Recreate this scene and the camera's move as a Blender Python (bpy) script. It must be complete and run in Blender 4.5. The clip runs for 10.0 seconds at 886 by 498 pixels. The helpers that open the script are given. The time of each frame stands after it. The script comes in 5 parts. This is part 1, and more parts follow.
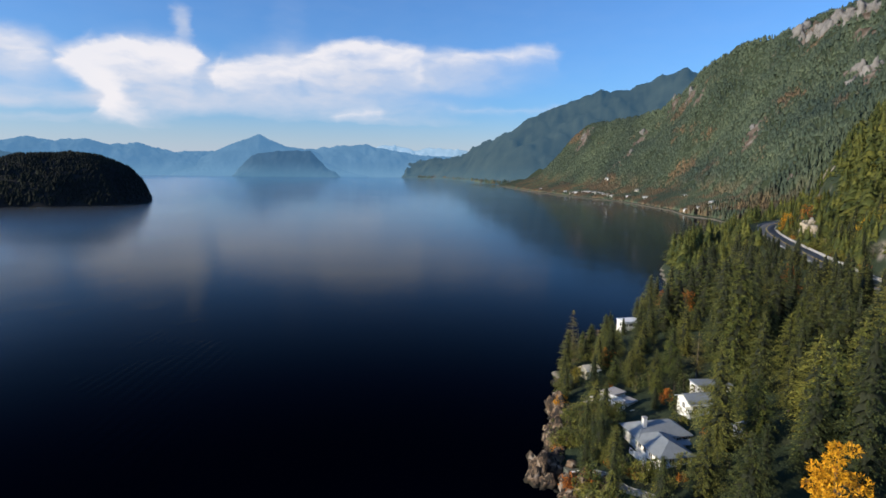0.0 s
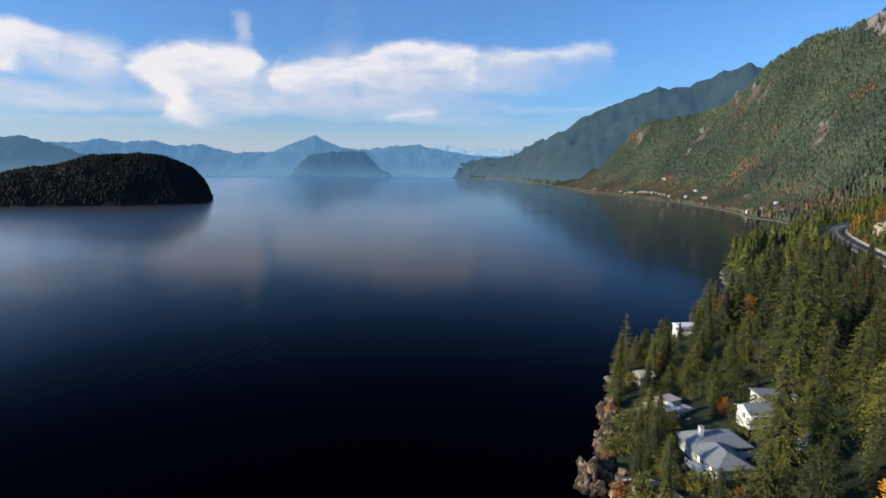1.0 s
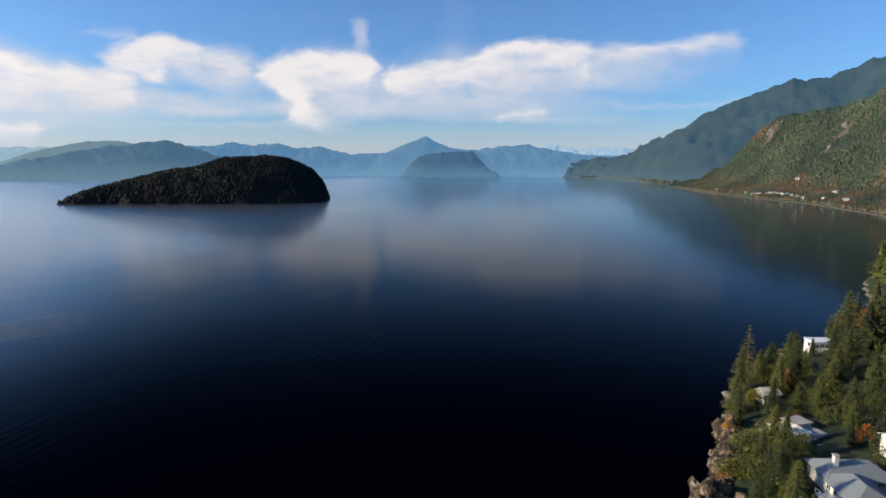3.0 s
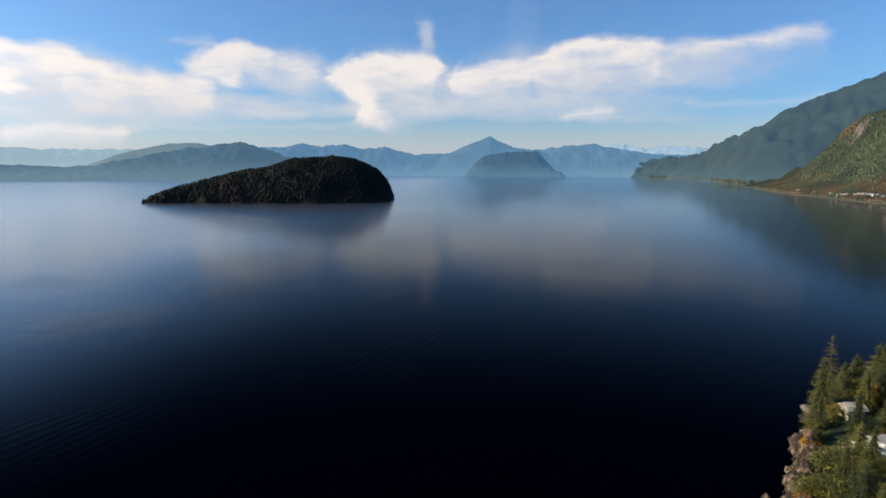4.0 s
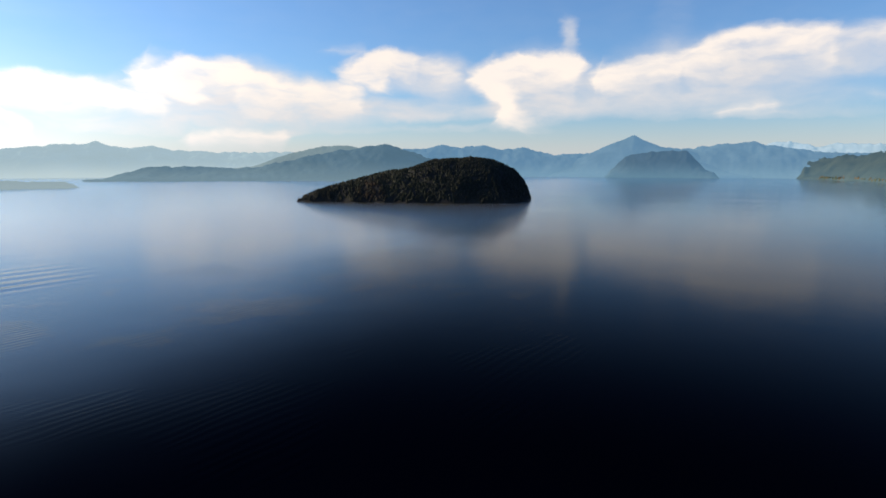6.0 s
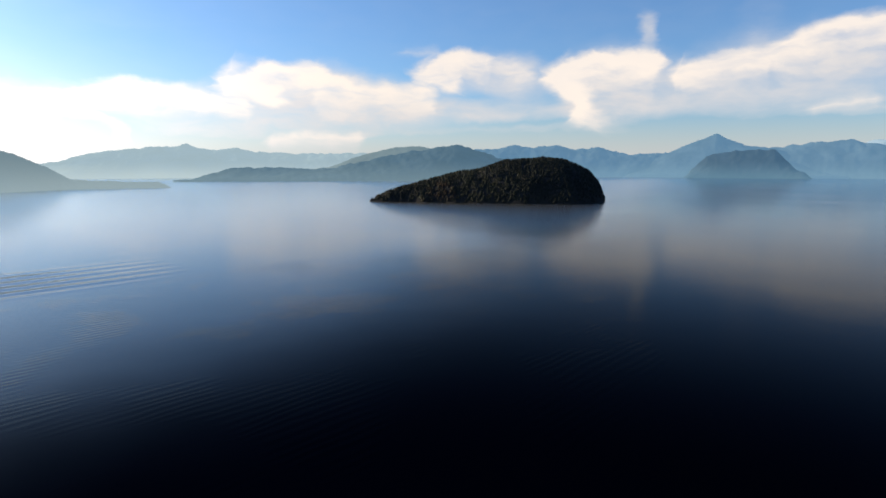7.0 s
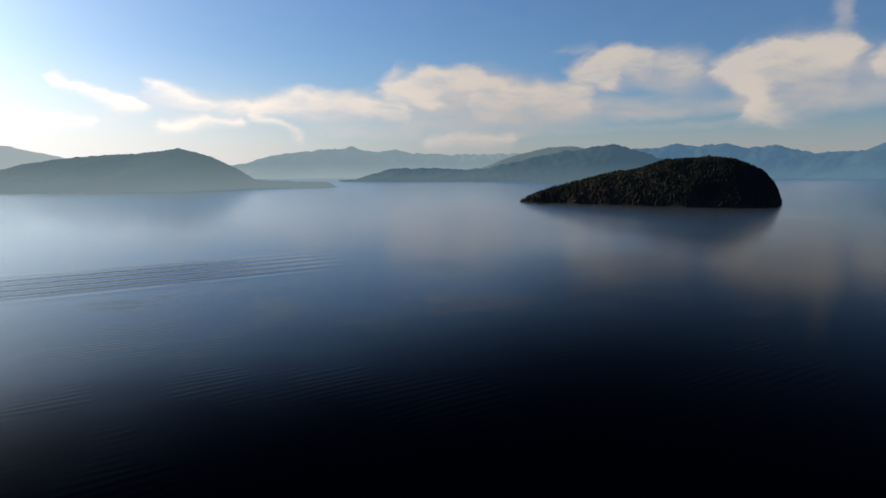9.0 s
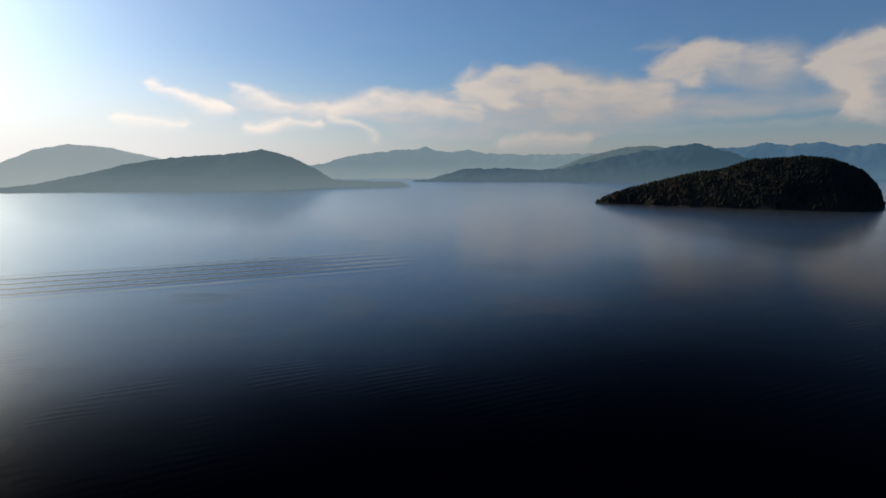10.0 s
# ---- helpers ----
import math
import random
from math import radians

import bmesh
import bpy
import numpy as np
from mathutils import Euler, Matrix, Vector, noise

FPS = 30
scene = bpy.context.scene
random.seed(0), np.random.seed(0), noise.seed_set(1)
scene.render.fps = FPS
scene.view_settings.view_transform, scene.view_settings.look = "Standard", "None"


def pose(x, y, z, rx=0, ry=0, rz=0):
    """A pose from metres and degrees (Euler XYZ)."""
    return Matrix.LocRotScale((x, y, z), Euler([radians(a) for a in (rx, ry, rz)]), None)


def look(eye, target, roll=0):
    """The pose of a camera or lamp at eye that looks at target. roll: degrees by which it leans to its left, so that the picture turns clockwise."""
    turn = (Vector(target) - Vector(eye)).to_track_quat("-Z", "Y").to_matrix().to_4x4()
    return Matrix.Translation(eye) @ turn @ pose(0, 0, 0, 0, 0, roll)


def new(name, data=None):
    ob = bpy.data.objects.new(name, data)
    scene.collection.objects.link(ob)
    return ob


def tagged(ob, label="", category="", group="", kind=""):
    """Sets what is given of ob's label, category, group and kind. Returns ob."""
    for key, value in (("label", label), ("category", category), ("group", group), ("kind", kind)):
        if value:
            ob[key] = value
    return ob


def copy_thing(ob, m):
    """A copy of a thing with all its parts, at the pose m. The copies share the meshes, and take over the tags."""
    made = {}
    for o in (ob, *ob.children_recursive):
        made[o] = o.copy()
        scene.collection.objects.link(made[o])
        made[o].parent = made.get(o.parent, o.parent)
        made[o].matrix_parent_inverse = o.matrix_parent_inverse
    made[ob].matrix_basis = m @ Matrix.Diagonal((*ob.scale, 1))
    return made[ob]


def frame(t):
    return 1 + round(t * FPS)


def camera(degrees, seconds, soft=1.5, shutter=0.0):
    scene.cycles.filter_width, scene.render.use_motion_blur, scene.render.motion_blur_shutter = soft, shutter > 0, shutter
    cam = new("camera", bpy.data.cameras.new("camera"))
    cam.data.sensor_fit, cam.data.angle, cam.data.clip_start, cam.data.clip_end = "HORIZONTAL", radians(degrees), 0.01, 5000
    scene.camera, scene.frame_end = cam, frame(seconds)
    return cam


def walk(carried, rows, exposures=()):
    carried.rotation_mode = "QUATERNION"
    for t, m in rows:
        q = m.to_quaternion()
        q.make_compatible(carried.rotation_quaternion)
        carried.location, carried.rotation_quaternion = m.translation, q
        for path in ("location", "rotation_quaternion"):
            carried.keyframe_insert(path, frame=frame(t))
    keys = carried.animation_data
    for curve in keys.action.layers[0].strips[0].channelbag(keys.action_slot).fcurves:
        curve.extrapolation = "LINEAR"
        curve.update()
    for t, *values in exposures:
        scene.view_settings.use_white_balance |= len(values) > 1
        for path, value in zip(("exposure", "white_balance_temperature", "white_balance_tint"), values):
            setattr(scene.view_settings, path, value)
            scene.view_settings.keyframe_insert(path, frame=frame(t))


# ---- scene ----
cam = camera(73.97, 10.0, soft=1.65)
# seconds, heading to the left, tilt, lean: a drone that turns on the spot while it drifts ahead
ROWS = [
    (0, -0.00, -7.77, -0.80),
    (0.5, 2.50, -7.81, -0.74),
    (1, 5.01, -7.84, -0.67),
    (1.5, 7.58, -7.87, -0.62),
    (2, 10.15, -7.89, -0.57),
    (2.5, 12.72, -7.91, -0.49),
    (4, 21.67, -7.95, -0.26),
    (4.5, 24.88, -7.96, -0.23),
    (5, 28.07, -7.95, -0.16),
    (5.5, 31.50, -7.94, -0.14),
    (7, 41.85, -7.90, 0.02),
    (7.5, 45.43, -7.87, 0.05),
    (8, 49.22, -7.86, 0.10),
    (8.5, 52.90, -7.85, 0.15),
    (9, 56.46, -7.83, 0.16),
    (9.5, 60.27, -7.82, 0.11),
    (10, 63.49, -7.80, 0.13),
]
walk(cam, [(t, pose(0.26 * t, 0.54 * t, 70 + 0.07 * t, 0, 0, turn) @ pose(0, 0, 0, tilt) @ pose(0, 0, 0, 0, lean) @ pose(0, 0, 0, 90)) for t, turn, tilt, lean in ROWS],
     [(0, 0.14, 6200, 9), (2.5, 0.10, 6400, 9), (4.5, 0.12, 6950, 8), (5.5, 0.26, 7250, 9), (7.5, 0.14, 7350, 9), (8.5, -0.3, 7300, 9), (9.2, -0.58, 7250, 9), (10, -0.78, 7200, 9)])

# ---- sky, sun ----
SUN_AZ, SUN_EL = -110.5, 19.0      # degrees clockwise from +y, and up


def way(az, el):
    a, e = radians(az), radians(el)
    return Vector((math.sin(a) * math.cos(e), math.cos(a) * math.cos(e), math.sin(e)))


sun = new("sun", bpy.data.lights.new("sun", "SUN"))
sun.data.energy, sun.data.angle, sun.data.color = 5.2, radians(0.6), (1.0, 0.84, 0.60)
sun.matrix_world = look(way(SUN_AZ, SUN_EL) * 300, (0, 0, 0))

world = bpy.data.worlds.new("sky")
scene.world = world
world.use_nodes = True
wn, wl = world.node_tree.nodes, world.node_tree.links
wn.clear()


def wmath(op, a, b=None, c=None, clamp=False):
    n = wn.new("ShaderNodeMath")
    n.operation, n.use_clamp = op, clamp
    for i, v in enumerate((a, b, c)):
        if v is None:
            continue
        if isinstance(v, (int, float)):
            n.inputs[i].default_value = v
        else:
            wl.new(v, n.inputs[i])
    return n.outputs[0]


def wramp(v, lo, hi):
    n = wn.new("ShaderNodeMapRange")
    n.interpolation_type = "SMOOTHSTEP"
    wl.new(v, n.inputs[0])
    n.inputs[1].default_value, n.inputs[2].default_value = lo, hi
    return n.outputs[0]


def wnoise(vec, scale, detail, rough=0.55):
    n = wn.new("ShaderNodeTexNoise")
    wl.new(vec, n.inputs["Vector"])
    n.inputs["Scale"].default_value, n.inputs["Detail"].default_value, n.inputs["Roughness"].default_value = scale, detail, rough
    return n


sky = wn.new("ShaderNodeTexSky")
sky.sky_type, sky.sun_disc = "NISHITA", False
sky.sun_elevation, sky.sun_rotation = radians(SUN_EL), radians(SUN_AZ % 360)
sky.altitude, sky.air_density, sky.dust_density, sky.ozone_density = 80, 1.0, 1.0, 6.0
coord = wn.new("ShaderNodeTexCoord")
split = wn.new("ShaderNodeSeparateXYZ")
wl.new(coord.outputs["Generated"], split.inputs[0])
DEG = 180 / math.pi
az = wmath("MULTIPLY", wmath("ARCTAN2", split.outputs[0], split.outputs[1]), DEG)
el = wmath("MULTIPLY", wmath("ARCSINE", split.outputs[2]), DEG)
spot = wn.new("ShaderNodeCombineXYZ")
wl.new(az, spot.inputs[0])
wl.new(el, spot.inputs[1])


def wvec(op, a, b=None, c=None):
    n = wn.new("ShaderNodeVectorMath")
    n.operation = op
    for i, v in enumerate((a, b, c)):
        if v is None:
            continue
        if isinstance(v, tuple):
            n.inputs[i].default_value = v
        else:
            wl.new(v, n.inputs[i])
    return n.outputs["Value"] if op in ("DOT_PRODUCT", "LENGTH") else n.outputs[0]


# directions in degrees, pushed about by the wind so that no edge is clean
swirl = wnoise(wvec("MULTIPLY", spot.outputs[0], (0.55, 1.0, 1.0)), 0.40, 5.0, 0.55)
bent = wvec("ADD", spot.outputs[0], wvec("MULTIPLY_ADD", swirl.outputs["Color"], (3.2, 1.9, 0), (-1.6, -0.95, 0)))


def rims(strokes):
    """Sunlit cloud edges: lines of (azimuth, height) in degrees, run with the open sky on their left, crisp outwards and soft inwards."""
    most = None
    for outer, inner, weight, line in strokes:
        outer, inner = outer * 2.0, inner * 1.6
        line = [(a, e - 0.45) for a, e in line]
        for (a0, e0), (a1, e1) in zip(line[:-1], line[1:]):
            da, de = a1 - a0, e1 - e0
            run = math.hypot(da, de)
            off = wvec("SUBTRACT", bent, (a0, e0, 0.0))
            along = wvec("DOT_PRODUCT", off, (da / run, de / run, 0.0))
            past = wmath("MAXIMUM", wmath("MAXIMUM", wmath("MULTIPLY", along, -1.0), wmath("SUBTRACT", along, run)), 0.0)
            side = wvec("DOT_PRODUCT", off, (-de / run, da / run, 0.0))
            away = wmath("MAXIMUM", wmath("MULTIPLY", side, 1 / outer), wmath("MULTIPLY", side, -1 / inner))
            far = wmath("ADD", away, wmath("MULTIPLY", past, 0.6 / outer))
            near = wmath("MULTIPLY", wmath("MAXIMUM", wmath("SUBTRACT", 1.0, far), 0.0), weight)
            most = near if most is None else wmath("SMOOTH_MAX", most, near, 0.12)
    return most


def bodies(blobs):
    """Soft cloud bodies: azimuth, height, half-width, half-height in degrees, thickness."""
    total = None
    for a, e, ra, re, thick in blobs:
        size = wvec("LENGTH", wvec("MULTIPLY", wvec("SUBTRACT", bent, (a, e, 0.0)), (1 / ra, 1 / re, 0.0)))
        one = wmath("MULTIPLY", wramp(size, 1.5, 0.3), thick)
        total = one if total is None else wmath("SUBTRACT", wmath("ADD", total, one), wmath("MULTIPLY", total, one))
    return total


RIMS = [
    (0.5, 2.5, 1.0, [(-29.6, 5.0), (-29.0, 6.1), (-30.6, 7.4), (-32.0, 8.7), (-30.6, 9.6), (-27.6, 10.3), (-24.6, 10.5), (-22.4, 10.1)]),
    (0.5, 2.3, 0.85, [(-20.6, 8.5), (-20.4, 9.3), (-17.9, 9.7), (-13.9, 9.9), (-11.5, 11.0), (-7.8, 11.8), (-5.5, 11.6), (-2.1, 10.9)]),
    (0.5, 1.3, 0.62, [(-2.4, 10.8), (2.4, 10.9), (6.3, 11.1), (9.8, 11.4)]),
    (0.4, 0.9, 0.55, [(-9.8, 5.3), (-6.2, 5.9)]),
    (0.45, 2.0, 0.95, [(-41.0, 7.6), (-42.2, 8.2), (-44.1, 8.9), (-42.6, 10.3), (-40.4, 10.8), (-37.5, 10.6)]), (0.6, 2.0, 0.5, [(-38.0, 10.5), (-35.2, 9.9), (-33.8, 8.8)]),
    (0.4, 0.5, 0.35, [(-45.8, 10.9), (-42.6, 10.9)]),
    (0.5, 2.4, 0.85, [(-53.5, 7.9), (-49.3, 7.9), (-46.8, 7.8), (-43.0, 7.7)]),
    (0.5, 2.0, 0.95, [(-57.0, 6.6), (-59.0, 7.1), (-61.6, 7.9), (-60.0, 8.6), (-58.2, 9.4), (-54.1, 9.4), (-52.4, 8.3), (-50.2, 7.8)]),
    (0.5, 1.6, 0.8, [(-74.0, 6.2), (-70.1, 7.4), (-66.0, 7.1), (-63.3, 6.6), (-60.0, 6.2)]),
    (0.35, 0.9, 0.85, [(-89.4, 7.8), (-86.0, 6.6), (-83.0, 5.7)]),
    (0.4, 1.2, 0.7, [(-81.9, 7.7), (-79.5, 6.9), (-77.4, 6.1), (-73.8, 6.2)]),
    (0.35, 0.6, 0.7, [(-74.0, 5.4), (-71.5, 4.5), (-69.8, 3.3)]),
    (0.35, 0.7, 0.75, [(-81.9, 4.2), (-78.0, 4.7), (-74.9, 4.7)]),
    (0.35, 0.8, 0.6, [(-91.8, 4.9), (-86.6, 4.6)]),
    (0.5, 1.3, 0.8, [(-57.5, 2.9), (-54.0, 3.3), (-50.0, 3.5)]),
    (0.3, 0.5, 0.3, [(0.5, 6.0), (10.5, 6.2)]),
]
BODIES = [(-25.6, 7.4, 4.6, 3.0, 0.75), (-20.0, 6.9, 4.5, 2.3, 0.6), (-11.5, 8.2, 8.0, 2.7, 0.75), (-2.0, 8.8, 9.0, 1.9, 0.6), (-12.0, 5.6, 13.0, 1.2, 0.5),
          (-38.0, 8.8, 4.5, 1.7, 0.7), (-34.6, 7.0, 3.2, 1.0, 0.4), (-48.5, 6.3, 7.0, 1.7, 0.85), (-38.0, 5.2, 10.0, 1.0, 0.7), (-55.0, 7.3, 6.5, 1.9, 0.8), (-52.0, 4.9, 12.0, 1.5, 0.8),
          (-67.0, 5.5, 7.5, 1.7, 0.85), (-78.0, 5.7, 6.5, 1.3, 0.7), (-60.0, 3.2, 13.0, 1.0, 0.65), (-85.0, 4.4, 7.0, 1.0, 0.5), (-36.0, 3.4, 14.0, 0.5, 0.4), (-14.6, 12.6, 1.6, 3.0, 0.06), (-23.5, 12.4, 0.9, 1.0, 0.6), (-23.2, 11.2, 0.7, 0.9, 0.4), (-27.0, 6.4, 3.2, 2.6, 0.7), (-28.4, 4.9, 2.6, 1.1, 0.7), (-35.0, 8.4, 3.6, 1.6, 0.5), (-5.0, 4.3, 9.0, 0.5, 0.3)]
grain = wnoise(wvec("MULTIPLY", bent, (0.35, 1.0, 1.0)), 0.8, 4.0, 0.5)
streak = wmath("MULTIPLY_ADD", grain.outputs["Fac"], 1.5, 0.25)
rim = wramp(wmath("MULTIPLY", rims(RIMS), streak), 0.0, 0.95)
body = wmath("MINIMUM", wmath("MULTIPLY", bodies(BODIES), streak), 1.0)
haze = wmath("MULTIPLY", wramp(el, 6.0, -1.0), 0.75)
glare = wmath("MULTIPLY", wmath("MULTIPLY", wramp(az, -48.0, -98.0), wramp(el, 11.0, 1.0)), 0.75)
veil = wmath("MAXIMUM", wmath("MULTIPLY", body, 0.95), wmath("SUBTRACT", wmath("ADD", haze, glare), wmath("MULTIPLY", haze, glare)))
cover = wmath("MULTIPLY_ADD", wmath("SUBTRACT", 1.0, veil), wmath("MULTIPLY", rim, 0.92), veil)
core = wmath("SUBTRACT", 1.0, wmath("MULTIPLY", rim, wramp(el, 1.0, 4.0)))
tone = wn.new("ShaderNodeMix")
tone.data_type = "RGBA"
wl.new(core, tone.inputs[0])
sunward = wmath("MULTIPLY_ADD", wramp(az, -45.0, -105.0), 1.4, 1.0)
tone.inputs[6].default_value, tone.inputs[7].default_value = (0.84, 0.79, 0.79, 1), (0.60, 0.62, 0.70, 1)
clear, cloud, both, out = wn.new("ShaderNodeBackground"), wn.new("ShaderNodeBackground"), wn.new("ShaderNodeMixShader"), wn.new("ShaderNodeOutputWorld")
tint = wn.new("ShaderNodeMix")
tint.data_type, tint.blend_type = "RGBA", "MULTIPLY"
tint.inputs[0].default_value, tint.inputs[7].default_value = 1.0, (0.82, 0.96, 1.10, 1)
wl.new(sky.outputs[0], tint.inputs[6])
wl.new(tint.outputs[2], clear.inputs[0])
clear.inputs[1].default_value = 0.15
wl.new(tone.outputs[2], cloud.inputs[0])
wl.new(sunward, cloud.inputs[1])
wl.new(cover, both.inputs[0])
wl.new(clear.outputs[0], both.inputs[1])
wl.new(cloud.outputs[0], both.inputs[2])
wl.new(both.outputs[0], out.inputs[0])


# ---- materials ----
class Mat:
    """A node material with short ways to add noise, ramps and bump."""

    def __init__(self, name, rough=0.8, metal=0.0, spec=0.3):
        self.m = bpy.data.materials.new(name)
        self.m.use_nodes = True
        self.n, self.l = self.m.node_tree.nodes, self.m.node_tree.links
        self.b = self.n["Principled BSDF"]
        self.set("Roughness", rough)
        self.set("Metallic", metal)
        self.set("Specular IOR Level", spec)

    def set(self, key, v):
        if isinstance(v, (int, float)):
            self.b.inputs[key].default_value = v
        elif isinstance(v, tuple):
            self.b.inputs[key].default_value = (*v, 1) if len(v) == 3 else v
        else:
            self.l.new(v, self.b.inputs[key])

    def pos(self, scale=(1, 1, 1)):
        """World place, stretched."""
        g, v = self.n.new("ShaderNodeNewGeometry"), self.n.new("ShaderNodeVectorMath")
        v.operation = "MULTIPLY"
        self.l.new(g.outputs["Position"], v.inputs[0])
        v.inputs[1].default_value = scale
        return v.outputs[0]

    def noise(self, scale, detail=4.0, vec=None, rough=0.55):
        t = self.n.new("ShaderNodeTexNoise")
        self.l.new(vec if vec is not None else self.pos(), t.inputs["Vector"])
        t.inputs["Scale"].default_value, t.inputs["Detail"].default_value, t.inputs["Roughness"].default_value = scale, detail, rough
        return t.outputs["Fac"]

    def island(self):
        return self.n.new("ShaderNodeNewGeometry").outputs["Random Per Island"]

    def each(self):
        return self.n.new("ShaderNodeObjectInfo").outputs["Random"]

    def ramp(self, v, stops):
        r = self.n.new("ShaderNodeValToRGB")
        self.l.new(v, r.inputs[0])
        e = r.color_ramp.elements
        e[0].position, e[0].color = stops[0][0], (*stops[0][1], 1)
        e[1].position, e[1].color = stops[-1][0], (*stops[-1][1], 1)
        for p, c in stops[1:-1]:
            e.new(p).color = (*c, 1)
        return r.outputs[0]

    def mix(self, f, a, b, how="MIX"):
        x = self.n.new("ShaderNodeMix")
        x.data_type, x.blend_type = "RGBA", how
        for i, v in ((0, f), (6, a), (7, b)):
            if isinstance(v, (int, float)):
                x.inputs[i].default_value = v
            elif isinstance(v, tuple):
                x.inputs[i].default_value = (*v, 1)
            else:
                self.l.new(v, x.inputs[i])
        return x.outputs[2]

    def math(self, op, a, b=0.0, clamp=False):
        x = self.n.new("ShaderNodeMath")
        x.operation, x.use_clamp = op, clamp
        for i, v in enumerate((a, b)):
            if isinstance(v, (int, float)):
                x.inputs[i].default_value = v
            else:
                self.l.new(v, x.inputs[i])
        return x.outputs[0]

    def step(self, v, lo, hi):
        x = self.n.new("ShaderNodeMapRange")
        x.interpolation_type = "SMOOTHSTEP"
        self.l.new(v, x.inputs[0])
        x.inputs[1].default_value, x.inputs[2].default_value = lo, hi
        return x.outputs[0]

    def bump(self, h, strength, distance):
        x = self.n.new("ShaderNodeBump")
        x.inputs["Strength"].default_value, x.inputs["Distance"].default_value = strength, distance
        self.l.new(h, x.inputs["Height"])
        self.l.new(x.outputs[0], self.b.inputs["Normal"])


def plain(name, colour, rough=0.7, spread=0.15, scale=1.5, metal=0.0, spec=0.3, bump=0.0):
    """A surface of one colour with blotches and grain."""
    m = Mat(name, rough, metal, spec)
    dark = tuple(c * (1 - spread) for c in colour)
    light = tuple(min(1, c * (1 + spread)) for c in colour)
    n = m.noise(scale, 6)
    m.set("Base Color", m.mix(0.35, m.ramp(n, [(0.3, dark), (0.7, light)]), m.ramp(m.noise(scale * 12, 3), [(0.3, dark), (0.7, light)])))
    if bump:
        m.bump(m.noise(scale * 6, 4), 0.6, bump)
    return m.m


def water_material():
    """Deep sea water: dark seen from above, a mirror towards the distance."""
    m = Mat("sea_water", 0.6, 0, 0.0)
    m.set("Base Color", m.ramp(m.noise(0.004, 3), [(0.3, (0.0001, 0.0004, 0.0020)), (0.7, (0.0002, 0.0007, 0.0032))]))
    turned = m.n.new("ShaderNodeMapping")
    turned.inputs["Rotation"].default_value, turned.inputs["Scale"].default_value = (0, 0, radians(-50)), (0.22, 1.0, 1.0)
    m.l.new(m.pos(), turned.inputs["Vector"])
    gusts = m.noise(0.011, 4, turned.outputs[0])
    chop = m.noise(0.32, 4, m.pos((0.8, 1.0, 1)))
    swell = m.noise(0.05, 3, m.pos((1.0, 0.6, 1)))
    wake = m.n.new("ShaderNodeTexWave")
    wake.bands_direction = "X"
    m.l.new(m.pos((1, 0.02, 1)), wake.inputs["Vector"])
    wake.inputs["Scale"].default_value, wake.inputs["Distortion"].default_value = 0.017, 1.0
    wake.inputs["Detail"].default_value, wake.inputs["Detail Scale"].default_value = 2.0, 0.6
    place = m.n.new("ShaderNodeSeparateXYZ")
    m.l.new(m.pos(), place.inputs[0])
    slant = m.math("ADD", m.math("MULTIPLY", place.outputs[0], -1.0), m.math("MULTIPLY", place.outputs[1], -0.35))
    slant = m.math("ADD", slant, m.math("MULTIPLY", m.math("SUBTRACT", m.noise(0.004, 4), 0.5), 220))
    lane = m.math("MULTIPLY", m.step(place.outputs[0], -485, -450), m.step(place.outputs[0], -370, -400))
    lane = m.math("MULTIPLY", lane, m.step(place.outputs[1], 210, 60))
    ripple = m.n.new("ShaderNodeTexWave")
    m.l.new(m.pos((1, 0.35, 1)), ripple.inputs["Vector"])
    ripple.inputs["Scale"].default_value, ripple.inputs["Distortion"].default_value = 0.08, 6.0
    ripple.inputs["Detail"].default_value, ripple.inputs["Detail Scale"].default_value = 3.0, 0.8
    patch = m.math("MULTIPLY", m.step(m.noise(0.018, 3), 0.48, 0.62), m.math("MULTIPLY", m.step(place.outputs[0], -40, -120), m.math("MULTIPLY", m.step(place.outputs[0], -420, -330), m.step(place.outputs[1], 330, 240))))
    h = m.math("ADD", m.math("ADD", chop, m.math("MULTIPLY", swell, 2.0)), m.math("MULTIPLY", m.math("MULTIPLY", wake.outputs["Fac"], lane), 22.0))
    h = m.math("ADD", h, m.math("MULTIPLY", m.math("MULTIPLY", ripple.outputs["Fac"], patch), 3.2))
    m.bump(h, 0.12, 0.35)
    gloss = m.n.new("ShaderNodeBsdfAnisotropic")
    gloss.inputs["Color"].default_value = (0.88, 0.94, 1.0, 1)
    m.l.new(m.math("ADD", m.math("MULTIPLY", m.step(gusts, 0.40, 0.66), 0.03), 0.09), gloss.inputs["Roughness"])
    m.l.new(m.b.inputs["Normal"].links[0].from_socket, gloss.inputs["Normal"])
    facing = m.n.new("ShaderNodeLayerWeight")
    facing.inputs[0].default_value = 0.5
    both = m.n.new("ShaderNodeMixShader")
    grazing = m.math("MULTIPLY", m.math("SUBTRACT", facing.outputs["Facing"], 0.4, True), 1.0 / 0.58)
    # stronger reflection by place paints the sun-side glare onto the western water
    west_glare = m.step(slant, 45, 265)
    m.l.new(m.math("POWER", grazing, m.math("SUBTRACT", 5.8, m.math("MULTIPLY", west_glare, 2.8)), True), both.inputs[0])
    m.l.new(m.b.outputs[0], both.inputs[1])
    ruffled = m.n.new("ShaderNodeBsdfAnisotropic")
    ruffled.inputs["Color"].default_value, ruffled.inputs["Roughness"].default_value = (0.92, 0.95, 0.92, 1), 0.25
